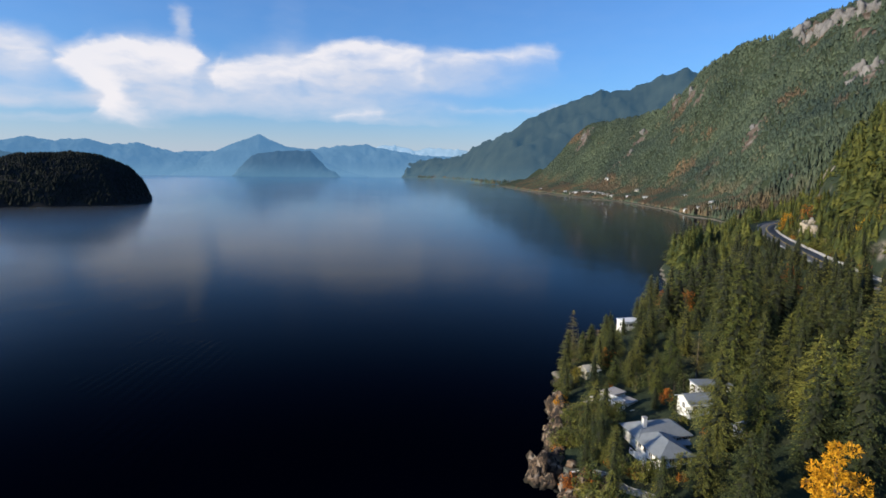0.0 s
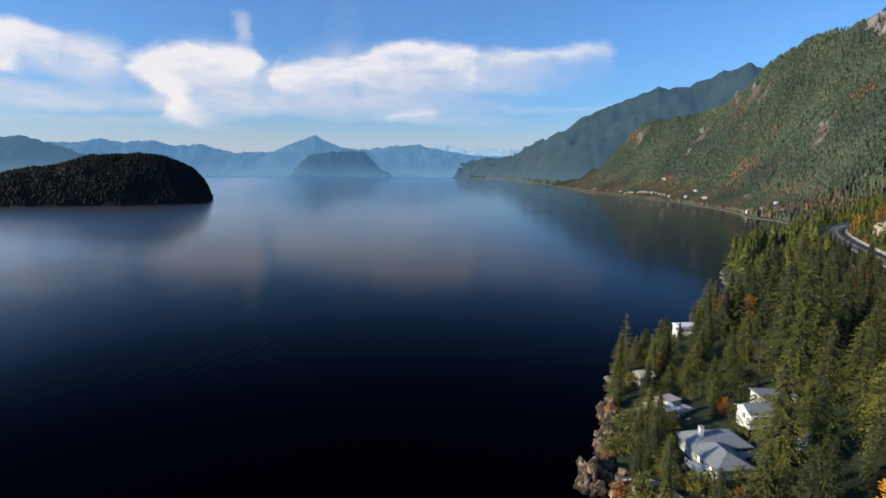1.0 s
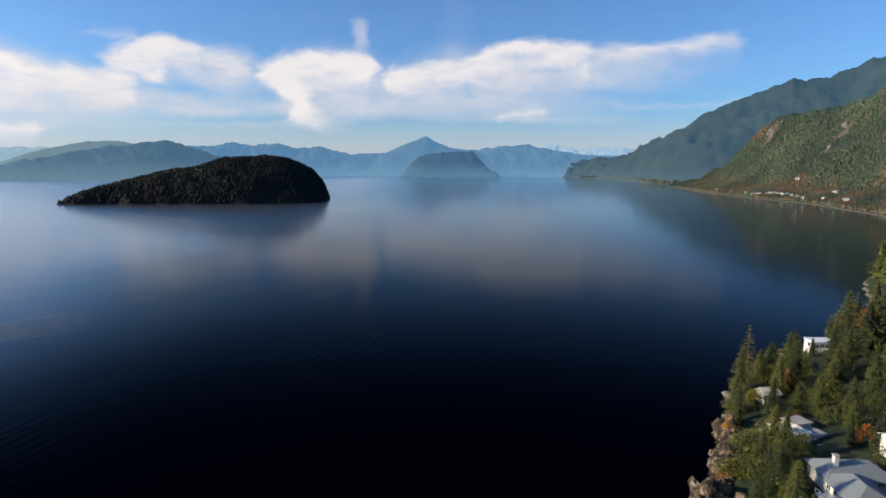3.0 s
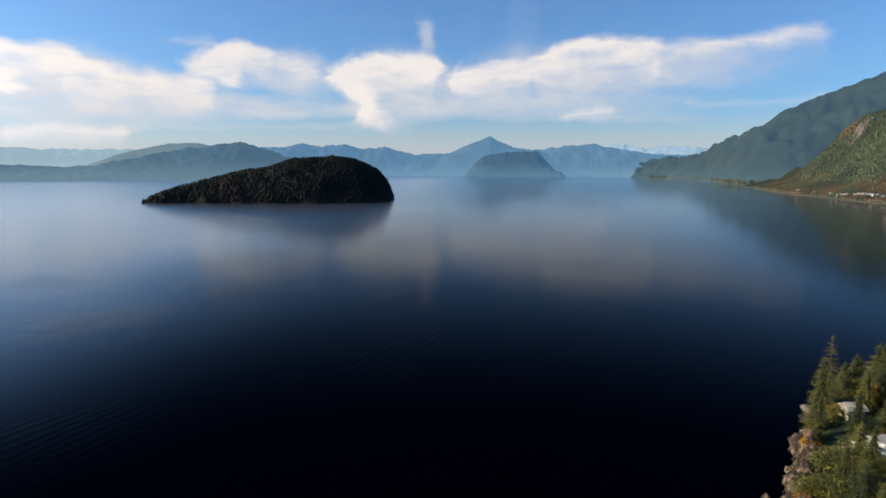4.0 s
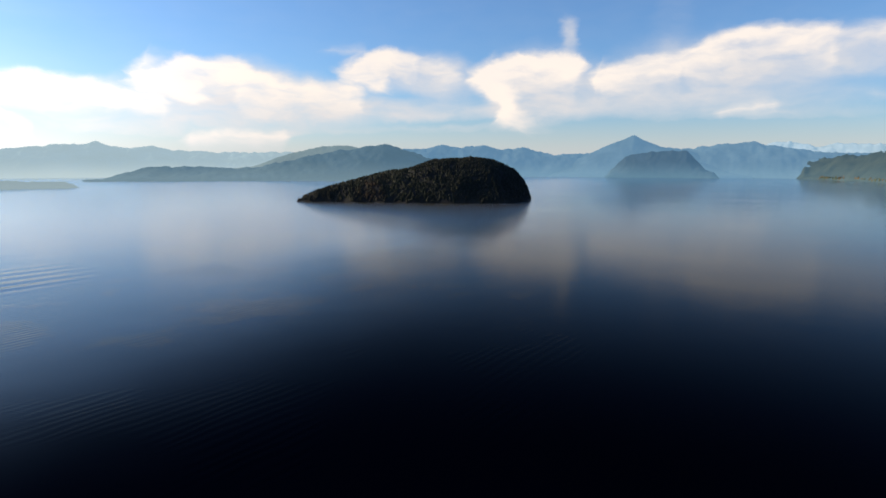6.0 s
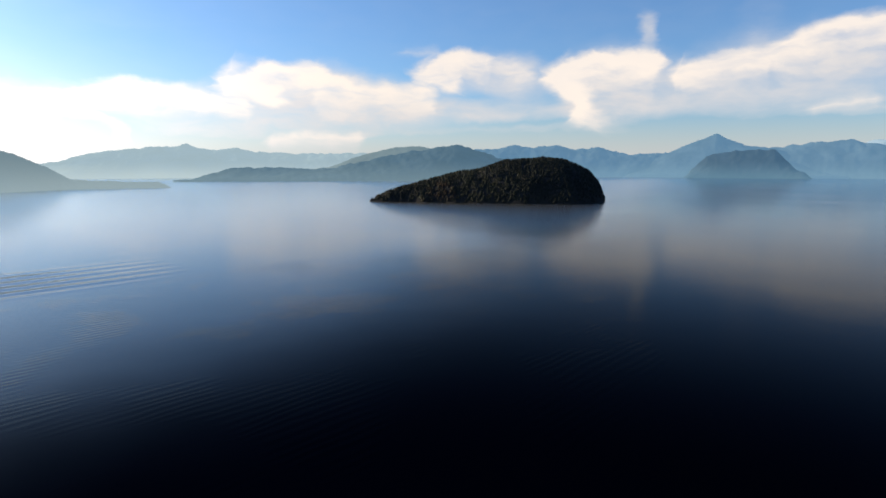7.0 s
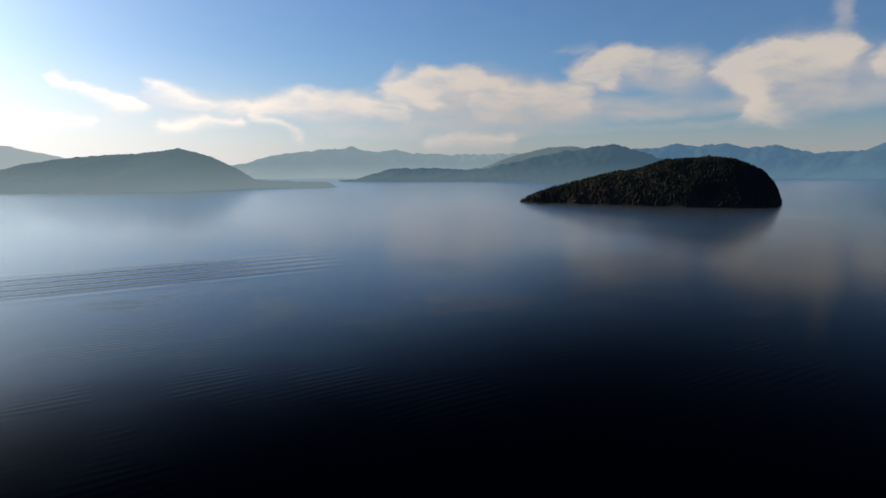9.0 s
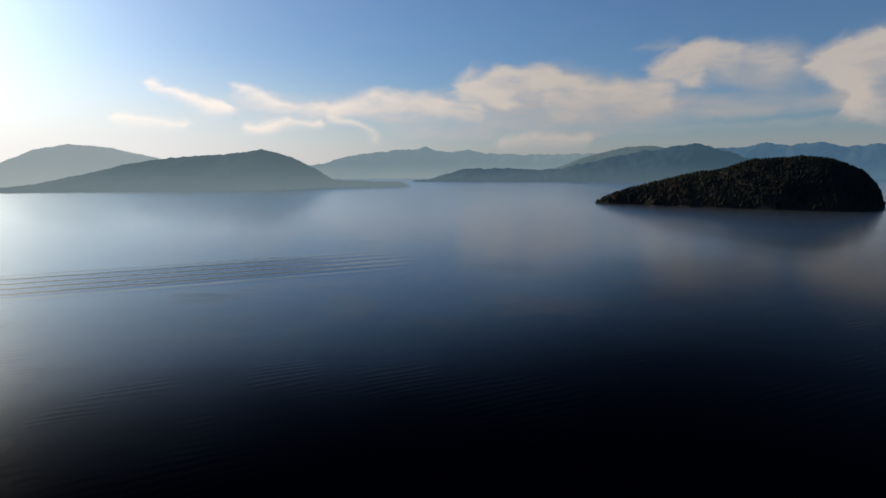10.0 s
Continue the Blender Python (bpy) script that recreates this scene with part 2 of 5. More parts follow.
    m.l.new(m.b.inputs["Normal"].links[0].from_socket, ruffled.inputs["Normal"])
    sheen = m.n.new("ShaderNodeMixShader")
    # ruffled water westwards; its share by place also stands in for glare
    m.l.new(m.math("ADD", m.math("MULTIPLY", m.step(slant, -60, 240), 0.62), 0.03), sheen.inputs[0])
    m.l.new(gloss.outputs[0], sheen.inputs[1])
    m.l.new(ruffled.outputs[0], sheen.inputs[2])
    m.l.new(sheen.outputs[0], both.inputs[2])
    m.l.new(both.outputs[0], m.n["Material Output"].inputs[0])
    return m.m


def haze_glow_material(name, land, air, mist, glow):
    """Land far off, with the haze put in as emission, paler towards the water."""
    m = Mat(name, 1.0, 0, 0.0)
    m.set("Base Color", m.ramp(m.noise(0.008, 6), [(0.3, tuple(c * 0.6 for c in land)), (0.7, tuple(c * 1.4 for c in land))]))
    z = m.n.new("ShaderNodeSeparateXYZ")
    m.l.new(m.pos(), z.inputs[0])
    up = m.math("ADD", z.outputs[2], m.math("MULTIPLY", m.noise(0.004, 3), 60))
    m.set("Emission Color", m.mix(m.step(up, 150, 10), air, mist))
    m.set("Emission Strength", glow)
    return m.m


def forest_material(name, autumn=0.25, lift=1.0, shore=0.0):
    """Needles of many trees in one mesh, each tree a little different; autumn stands between them. lift puts haze
    (above 1) or shade (below 1) into the colour.
    """
    m = Mat(name, 0.75, 0, 0.15)
    r = m.island()
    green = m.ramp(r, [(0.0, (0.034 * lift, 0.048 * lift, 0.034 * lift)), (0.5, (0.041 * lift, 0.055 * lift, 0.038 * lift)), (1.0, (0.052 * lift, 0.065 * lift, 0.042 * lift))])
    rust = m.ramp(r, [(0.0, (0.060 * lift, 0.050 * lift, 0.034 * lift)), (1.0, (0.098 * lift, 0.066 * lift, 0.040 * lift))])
    where = m.step(m.math("ADD", m.noise(0.008, 4), m.math("MULTIPLY", m.math("SUBTRACT", r, 0.5), 0.07)), 0.74 - autumn * 0.3, 0.82 - autumn * 0.3)
    if shore:
        at = m.n.new("ShaderNodeSeparateXYZ")
        m.l.new(m.pos(), at.inputs[0])
        where = m.math("MAXIMUM", where, m.math("MULTIPLY", m.step(at.outputs[2], 80, 10), m.step(m.noise(0.02, 4), 0.6 - shore * 0.25, 0.75 - shore * 0.25)))
    stands = m.ramp(m.noise(0.007, 6), [(0.34, (0.62, 0.68, 0.76)), (0.66, (1.36, 1.30, 1.12))])
    m.set("Base Color", m.mix(1.0, m.mix(where, green, rust), stands, "MULTIPLY"))
    m.bump(m.noise(0.9, 3), 0.3, 0.6)
    return m.m


# slides and rock faces without trees on the mountain side: place and radius
SCARS = [(496, 2107, 34), (482, 2085, 24), (552, 1697, 20), (516, 1675, 17), (572, 1712, 16), (638, 1672, 22), (633, 1560, 20), (631, 1492, 18), (586, 1133, 17), (572, 1122, 14), (485, 1680, 14), (672, 985, 13), (676, 1030, 12),
         (643, 920, 13), (748, 1257, 20), (761, 1220, 22), (762, 1181, 20), (770, 1120, 20), (749, 1060, 16), (744, 1092, 14), (523, 894, 8)]


def ground_material(name):
    m = Mat(name, 0.95, 0, 0.1)
    g = m.n.new("ShaderNodeNewGeometry")
    s = m.n.new("ShaderNodeSeparateXYZ")
    m.l.new(g.outputs["Normal"], s.inputs[0])
    soil = m.ramp(m.noise(0.12, 6), [(0.3, (0.020, 0.030, 0.018)), (0.55, (0.034, 0.046, 0.026)), (0.78, (0.066, 0.062, 0.038))])
    rock = m.ramp(m.noise(0.25, 7), [(0.3, (0.10, 0.09, 0.08)), (0.5, (0.23, 0.20, 0.17)), (0.72, (0.38, 0.34, 0.29))])
    m.set("Base Color", m.mix(m.step(m.math("ADD", s.outputs[2], m.math("MULTIPLY", m.noise(0.05, 4), 0.35)), 0.62, 0.50), soil, rock))
    at = m.n.new("ShaderNodeSeparateXYZ")
    m.l.new(m.pos(), at.inputs[0])
    tide = m.step(m.math("ADD", at.outputs[2], m.math("MULTIPLY", m.noise(0.15, 4), 2.0)), 2.6, 1.6)
    shingle = m.ramp(m.noise(0.6, 5), [(0.3, (0.07, 0.062, 0.05)), (0.7, (0.24, 0.21, 0.17))])
    m.set("Base Color", m.mix(tide, m.b.inputs["Base Color"].links[0].from_socket, shingle))
    slide = None
    for a, b, r in SCARS:
        off = m.n.new("ShaderNodeVectorMath")
        off.operation, off.inputs[1].default_value = "SUBTRACT", (a, b, 0)
        m.l.new(m.pos((1, 1, 0)), off.inputs[0])
        gone = m.n.new("ShaderNodeVectorMath")
        gone.operation = "LENGTH"
        m.l.new(off.outputs[0], gone.inputs[0])
        near = m.math("SUBTRACT", 1.0, m.math("DIVIDE", gone.outputs["Value"], r * 1.2))
        slide = near if slide is None else m.math("MAXIMUM", slide, near)
    slide = m.step(m.math("ADD", slide, m.math("MULTIPLY", m.math("SUBTRACT", m.noise(0.06, 5), 0.5), 0.9)), 0.1, 0.3)
    scree = m.ramp(m.noise(0.09, 7, m.pos((1, 1, 0.35))), [(0.32, (0.05, 0.040, 0.032)), (0.5, (0.105, 0.082, 0.066)), (0.72, (0.20, 0.18, 0.165))])
    m.set("Base Color", m.mix(slide, m.b.inputs["Base Color"].links[0].from_socket, scree))
    m.bump(m.noise(0.5, 6), 0.8, 0.5)
    return m.m


WATER = water_material()
GROUND = ground_material("forest_floor_and_rock")
# far, upper and coast woods: distance haze put into the colour by lift
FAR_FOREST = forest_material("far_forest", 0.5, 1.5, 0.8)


PALE_ROCK = plain("pale_rock_face", (0.36, 0.31, 0.24), 0.9, 0.3, 0.2, bump=0.15)
CRAG = plain("weathered_crag", (0.165, 0.158, 0.152), 0.95, 0.45, 0.05, bump=0.6)
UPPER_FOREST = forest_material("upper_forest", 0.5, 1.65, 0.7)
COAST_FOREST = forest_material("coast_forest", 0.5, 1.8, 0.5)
# island colours near black: the shade of its backlit side is in them
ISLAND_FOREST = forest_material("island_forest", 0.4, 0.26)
ISLAND_FLOOR = plain("shaded_island_rock", (0.011, 0.012, 0.012), 0.95, 0.4, 0.05, bump=0.3)

# ---- the lie of the land ----
COAST = np.array([(-900, 60), (-300, 50), (0, 46), (60, 42), (100, 30), (126, 22), (139, 27), (158, 32), (180, 36), (198, 41), (224, 50), (245, 66), (270, 92), (300, 116),
                  (350, 138), (400, 150), (450, 172), (520, 232), (600, 320), (700, 378), (880, 402), (940, 386), (1060, 410), (1349, 407), (1638, 337),
                  (1995, 276), (2753, 222), (3900, -20)], float)
CREST = np.array([(4, -1.2, 2450), (7.3, -0.9, 2430), (9.9, 0.6, 2380), (11.4, 2.1, 2300), (13.4, 4.15, 2240), (15.5, 4.75, 2120), (17.8, 5.25, 2000), (20.0, 6.0, 1880), (21.5, 7.3, 1780),
                  (22.6, 8.7, 1740), (23.8, 9.8, 1700), (25.7, 10.8, 1650), (28.6, 11.4, 1560), (30.8, 12.35, 1500), (33, 13.1, 1450), (35.3, 13.9, 1400), (45, 15, 1200), (80, 15, 1000),
                  (175, 14, 900)], float)
ROAD = np.array([(122, -60), (122, 40), (124, 110), (128, 150), (137, 192), (149, 230), (162, 270), (180, 322), (195, 358), (213, 392), (240, 425), (285, 455), (350, 480)], float)
ROAD_Z = 35.0


def soft(t, x, y):
    """The table y over x at t, rounded at its corners."""
    w = (x[-1] - x[0]) * 0.004
    return sum(np.interp(t + k * w, x, y) * c for k, c in ((-1, 0.25), (0, 0.5), (1, 0.25)))


def waves(x, y, size, seed, octaves=4):
    """Cheap smooth noise about 0, for whole arrays."""
    r = np.random.RandomState(seed)
    total, amp = 0.0, 1.0
    for o in range(octaves):
        for _ in range(4):
            a, p = r.uniform(0, 2 * math.pi, 2)
            k = 2 * math.pi / size * 2 ** o * r.uniform(0.7, 1.3)
            total = total + amp * np.sin((x * math.cos(a) + y * math.sin(a)) * k + p + 1.3 * np.sin((x * math.sin(a) - y * math.cos(a)) * k * 0.6 + p))
        amp *= 0.5
    return total / 4


def inland(x, y):
    """Metres from the shore, to the land's side."""
    return x - soft(y, COAST[:, 0], COAST[:, 1]) + 2.5 * waves(x, y, 22, 5, 3)


def road_distance(x, y):
    best, where = np.full(np.shape(x), 1e9), np.zeros(np.shape(x))
    run = 0.0
    for (ax, ay), (bx, by) in zip(ROAD[:-1], ROAD[1:]):
        lx, ly = bx - ax, by - ay
        ll = math.hypot(lx, ly)
        t = np.clip(((x - ax) * lx + (y - ay) * ly) / ll ** 2, 0, 1)
        d = np.hypot(x - ax - t * lx, y - ay - t * ly)
        where = np.where(d < best, run + t * ll, where)
        best = np.minimum(best, d)
        run += ll
    return best, where


def height(x, y):
    """The land's height above the sea."""
    x, y = np.asarray(x, float), np.asarray(y, float)
    d = inland(x, y)
    steep = 1 + 0.7 * np.clip((y - 230) / 120, 0, 1) * np.clip((700 - y) / 200, 0, 1)
    c = np.clip(d, 0, 125)
    low = 5 * (1 - np.exp(-c / (4 + 12 * np.clip((y - 600) / 200, 0, 1)))) + (0.09 * c + 0.0016 * c ** 2) * steep
    az, r = np.degrees(np.arctan2(x, y)), np.hypot(x, y)
    el_c, r_c = np.interp(az, CREST[:, 0], CREST[:, 1]), np.interp(az, CREST[:, 0], CREST[:, 2])
    z_c = 70 + r_c * np.tan(np.radians(el_c)) - 12
    d_c = inland(r_c * np.sin(np.radians(az)), r_c * np.cos(np.radians(az)))
    s = np.clip((d - 100) / np.maximum(d_c - 100, 60), 0, 1.25)
    up = np.where(s <= 1, s ** 1.12, 1 - (s - 1) * 1.2)
    z = low + (z_c - 40) * up + np.clip(s * 6, 0, 1) * np.clip((1.05 - s) * 8, 0.25, 1) * (15 * waves(x, y, 300, 11, 4) + 4 * waves(x, y, 70, 12, 2) - 26 * np.clip(s * 2, 0, 1) * (np.abs(waves(x * 0.45, y, 420, 19, 3)) * 1.3 - 0.5))
    z = z + np.clip(d / 20, 0, 1) * 0.7 * waves(x, y, 30, 13, 3)
    z = np.where(d < 0, np.maximum(-7, 1.1 * d), z)
    rd, _ = road_distance(x, y)
    flat = np.clip((19 - rd) / 9, 0, 1)
    flat = flat * flat * (3 - 2 * flat) * (r < 560)
    return z * (1 - flat) + (ROAD_Z - 0.15) * flat


def mesh_ob(name, verts, faces, material, smooth=True, parent=None):
    me = bpy.data.meshes.new(name)
    verts, faces = np.asarray(verts, np.float32), np.asarray(faces, np.int32)
    k = faces.shape[1]
    me.vertices.add(len(verts))
    me.vertices.foreach_set("co", verts.ravel())
    me.loops.add(faces.size)
    me.loops.foreach_set("vertex_index", faces.ravel())
    me.polygons.add(len(faces))
    me.polygons.foreach_set("loop_start", np.arange(0, faces.size, k, dtype=np.int32))
    me.polygons.foreach_set("loop_total", np.full(len(faces), k, np.int32))
    if smooth:
        me.polygons.foreach_set("use_smooth", np.ones(len(faces), bool))
    me.update(calc_edges=True)
    me.materials.append(material)
    ob = new(name, me)
    ob.parent = parent
    return ob


def sheet(name, x, y, z, material):
    """A grid of places as one mesh."""
    a, b = x.shape
    i = np.arange(a * b).reshape(a, b)
    quads = np.stack([i[:-1, :-1], i[:-1, 1:], i[1:, 1:], i[1:, :-1]], -1).reshape(-1, 4)
    return mesh_ob(name, np.stack([x, y, z], -1).reshape(-1, 3), quads, material)


# the sea, one sheet to the horizon
rr = np.concatenate([[0.001], np.geomspace(20, 4990, 40)])
aa = np.radians(np.arange(0, 361, 3.0))
A_, R_ = np.meshgrid(aa, rr, indexing="ij")
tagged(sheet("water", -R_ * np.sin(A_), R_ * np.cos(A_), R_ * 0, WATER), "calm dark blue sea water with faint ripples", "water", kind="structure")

# the mountain side along the shore
aa = np.radians(np.concatenate([np.arange(2, 50, 0.2), np.arange(50, 171, 1.5)]))
rr = np.geomspace(44, 2640, 300)
A_, R_ = np.meshgrid(aa, rr, indexing="ij")
X_, Y_ = R_ * np.sin(A_), R_ * np.cos(A_)
tagged(sheet("ground", X_[::-1], Y_[::-1], height(X_, Y_)[::-1], GROUND), "steep wooded mountain side of soil and grey rock above the sea", "ground", kind="structure")


# ---- far ranges ----
def far_range(name, label, shore, crest, depth, material, seed, rough=1.0, jag=0.0):
    """A range of hills: shore as (azimuth, metres), crest as (azimuth, degrees up)."""
    shore, crest = np.array(shore, float), np.array(crest, float)
    az = np.arange(crest[0, 0], crest[-1, 0] + 0.01, 0.1)
    u = np.concatenate([np.linspace(0, 1, 28), [1.12, 1.3]])
    A, U = np.meshgrid(az, u, indexing="ij")
    r0 = sum(np.interp(A + k, shore[:, 0], shore[:, 1]) for k in np.linspace(-1.2, 1.2, 7)) / 7
    dep = depth if np.isscalar(depth) else np.interp(A, *np.array(depth, float).T)
    r = r0 + dep * U
    top = 70 + (r0 + dep) * np.tan(np.radians(soft(A, crest[:, 0], crest[:, 1])))
    x, y = r * np.sin(np.radians(A)), r * np.cos(np.radians(A))
    n = waves(x, y, 330, seed, 3)
    wide = sum(np.interp(A + k, crest[:, 0], crest[:, 1]) for k in np.linspace(-2.5, 2.5, 11)) / 11
    foot = 70 + (r0 + dep) * np.tan(np.radians(wide))
    top = top + (foot - top) * np.clip(1 - U, 0, 1) ** 0.6
    z = np.maximum(top, 3) * np.where(U <= 1, np.clip(U, 0, 1) ** 0.75, 1 - (U - 1) * 2) + rough * n * 12 * np.sin(np.clip(U, 0, 1) * math.pi * 0.86 + 0.1) - 3 * (U == 0)
    z = z + (U > 0) * 2.2 * waves(x, y, 46, seed + 50, 2)
    z = z + jag * np.clip(U * 1.4 - 0.4, 0, 1) * (np.abs(waves(x, y, 210, seed + 70, 4)) * -1.6 + 0.7)
    ends = np.clip((A - az[0]) / 0.6, 0, 1) * np.clip((az[-1] - A) / 0.6, 0, 1)
    return tagged(sheet(name, x, y, z * ends - 2 * (1 - ends), material), label, "mountains", kind="structure")


# the second and third colours are haze that the hills themselves emit
BLUE = haze_glow_material("blue_distance", (0.035, 0.05, 0.055), (0.086, 0.195, 0.335), (0.13, 0.26, 0.40), 1.0)
PALE = haze_glow_material("pale_distance", (0.16, 0.18, 0.20), (0.19, 0.33, 0.46), (0.21, 0.35, 0.48), 1.0)
DUSK = haze_glow_material("dusky_distance", (0.03, 0.045, 0.055), (0.042, 0.102, 0.182), (0.085, 0.185, 0.285), 1.0)
SLATE = haze_glow_material("slate_distance", (0.03, 0.045, 0.055), (0.060, 0.125, 0.19), (0.13, 0.215, 0.28), 1.0)
MIST = haze_glow_material("misty_distance", (0.05, 0.07, 0.08), (0.28, 0.40, 0.49), (0.41, 0.53, 0.60), 1.0)
BRIGHT = haze_glow_material("bright_distance", (0.05, 0.07, 0.08), (0.46, 0.57, 0.64), (0.57, 0.67, 0.72), 1.0)
HAZY = haze_glow_material("hazy_distance", (0.04, 0.05, 0.05), (0.135, 0.21, 0.265), (0.25, 0.345, 0.41), 1.0)
TEAL = haze_glow_material("wooded_distance", (0.024, 0.029, 0.021), (0.032, 0.073, 0.116), (0.060, 0.118, 0.165), 1.0)

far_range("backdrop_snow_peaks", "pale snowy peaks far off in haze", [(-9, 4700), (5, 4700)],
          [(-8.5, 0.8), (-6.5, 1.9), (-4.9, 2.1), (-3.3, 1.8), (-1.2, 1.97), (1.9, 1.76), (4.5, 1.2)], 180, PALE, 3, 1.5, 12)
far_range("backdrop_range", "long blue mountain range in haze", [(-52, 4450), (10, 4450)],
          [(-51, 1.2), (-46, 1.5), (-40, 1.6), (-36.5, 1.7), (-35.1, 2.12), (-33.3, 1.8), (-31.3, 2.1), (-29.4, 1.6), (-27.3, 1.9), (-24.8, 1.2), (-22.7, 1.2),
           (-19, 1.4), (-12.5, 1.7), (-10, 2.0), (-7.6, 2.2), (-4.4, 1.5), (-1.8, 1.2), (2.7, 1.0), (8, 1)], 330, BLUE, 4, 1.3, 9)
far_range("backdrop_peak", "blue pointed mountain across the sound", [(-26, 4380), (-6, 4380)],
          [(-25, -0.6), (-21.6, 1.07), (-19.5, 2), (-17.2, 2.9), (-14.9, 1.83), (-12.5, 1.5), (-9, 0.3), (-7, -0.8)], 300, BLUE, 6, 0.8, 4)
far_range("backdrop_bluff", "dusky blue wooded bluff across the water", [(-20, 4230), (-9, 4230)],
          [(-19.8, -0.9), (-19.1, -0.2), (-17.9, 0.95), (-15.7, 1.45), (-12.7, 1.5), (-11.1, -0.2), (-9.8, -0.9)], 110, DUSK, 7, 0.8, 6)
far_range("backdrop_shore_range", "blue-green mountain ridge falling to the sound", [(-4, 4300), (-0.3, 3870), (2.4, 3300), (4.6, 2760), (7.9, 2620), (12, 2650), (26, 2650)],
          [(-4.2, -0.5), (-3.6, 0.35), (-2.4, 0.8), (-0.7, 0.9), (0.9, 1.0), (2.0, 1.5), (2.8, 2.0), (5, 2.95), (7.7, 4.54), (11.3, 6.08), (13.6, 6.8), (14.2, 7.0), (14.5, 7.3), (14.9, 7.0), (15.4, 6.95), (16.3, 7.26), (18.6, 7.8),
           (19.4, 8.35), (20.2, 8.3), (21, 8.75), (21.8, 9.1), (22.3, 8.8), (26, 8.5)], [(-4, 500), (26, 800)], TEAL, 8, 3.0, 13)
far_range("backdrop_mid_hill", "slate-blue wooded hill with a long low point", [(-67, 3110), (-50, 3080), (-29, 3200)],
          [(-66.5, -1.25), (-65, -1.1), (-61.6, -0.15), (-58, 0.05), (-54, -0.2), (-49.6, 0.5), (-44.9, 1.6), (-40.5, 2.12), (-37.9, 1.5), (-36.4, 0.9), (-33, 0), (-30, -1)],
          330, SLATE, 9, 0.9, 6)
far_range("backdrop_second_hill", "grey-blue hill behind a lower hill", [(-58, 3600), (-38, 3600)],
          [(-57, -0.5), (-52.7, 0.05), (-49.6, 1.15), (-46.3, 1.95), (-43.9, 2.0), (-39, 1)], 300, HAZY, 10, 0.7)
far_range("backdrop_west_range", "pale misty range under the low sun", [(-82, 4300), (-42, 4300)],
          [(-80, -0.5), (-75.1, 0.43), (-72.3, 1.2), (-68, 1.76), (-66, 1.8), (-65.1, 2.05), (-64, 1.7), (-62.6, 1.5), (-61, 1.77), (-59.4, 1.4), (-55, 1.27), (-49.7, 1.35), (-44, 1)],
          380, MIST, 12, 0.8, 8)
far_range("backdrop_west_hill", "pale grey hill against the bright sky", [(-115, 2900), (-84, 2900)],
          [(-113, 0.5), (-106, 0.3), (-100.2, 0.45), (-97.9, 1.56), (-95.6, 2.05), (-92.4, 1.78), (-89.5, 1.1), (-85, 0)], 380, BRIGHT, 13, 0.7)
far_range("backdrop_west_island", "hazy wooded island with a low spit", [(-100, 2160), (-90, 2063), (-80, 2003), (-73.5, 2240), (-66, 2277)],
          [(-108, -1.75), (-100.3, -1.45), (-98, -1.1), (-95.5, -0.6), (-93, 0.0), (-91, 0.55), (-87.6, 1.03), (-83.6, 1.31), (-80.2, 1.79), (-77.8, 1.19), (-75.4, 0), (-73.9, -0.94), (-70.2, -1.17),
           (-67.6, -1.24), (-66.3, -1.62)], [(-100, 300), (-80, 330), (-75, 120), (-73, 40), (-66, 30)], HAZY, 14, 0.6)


# ---- the dark island ----
ISLE_A, ISLE_B = Vector((-940, 822)), Vector((-600, 1205))       # its low point and its blunt end
ISLE_L = (ISLE_B - ISLE_A).length
ISLE_U = (ISLE_B - ISLE_A) / ISLE_L
ISLE_V = Vector((ISLE_U.y, -ISLE_U.x))                            # towards the viewer's shore
ISLE_TOP = np.array([(0, 0), (0.04, 12), (0.12, 26), (0.25, 42), (0.4, 60), (0.52, 74), (0.62, 84), (0.72, 87), (0.82, 80), (0.9, 66), (0.95, 46), (0.985, 20), (1, 0)], float)
ISLE_FRONT = np.array([(0, 4), (0.1, 26), (0.3, 76), (0.55, 135), (0.75, 166), (0.9, 120), (1, 6)], float)


def isle_height(x, y):
    u = ((x - ISLE_A.x) * ISLE_U.x + (y - ISLE_A.y) * ISLE_U.y) / ISLE_L
    v = (x - ISLE_A.x) * ISLE_V.x + (y - ISLE_A.y) * ISLE_V.y + 4 * waves(x, y, 60, 31, 3)
    top = np.interp(u, ISLE_TOP[:, 0], ISLE_TOP[:, 1])
    wide = np.where(v > 0, np.interp(u, ISLE_FRONT[:, 0], ISLE_FRONT[:, 1]), np.interp(u, ISLE_FRONT[:, 0], ISLE_FRONT[:, 1]) * 0.7)
    q = np.clip(1 - np.abs(v) / np.maximum(wide, 1), 0, 1)
    z = top * (1 - (1 - q) ** 2.4) + q * (5 * waves(x, y, 120, 32, 3))
    return np.where((q <= 0) | (u < 0) | (u > 1), -3.0, z + 1.5)


uu, vv = np.meshgrid(np.linspace(-0.02, 1.02, 120), np.linspace(-150, 215, 90), indexing="ij")
X_ = ISLE_A.x + uu * ISLE_L * ISLE_U.x + vv * ISLE_V.x
Y_ = ISLE_A.y + uu * ISLE_L * ISLE_U.y + vv * ISLE_V.y
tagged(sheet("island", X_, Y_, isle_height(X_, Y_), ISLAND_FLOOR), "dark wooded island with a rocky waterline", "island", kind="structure")


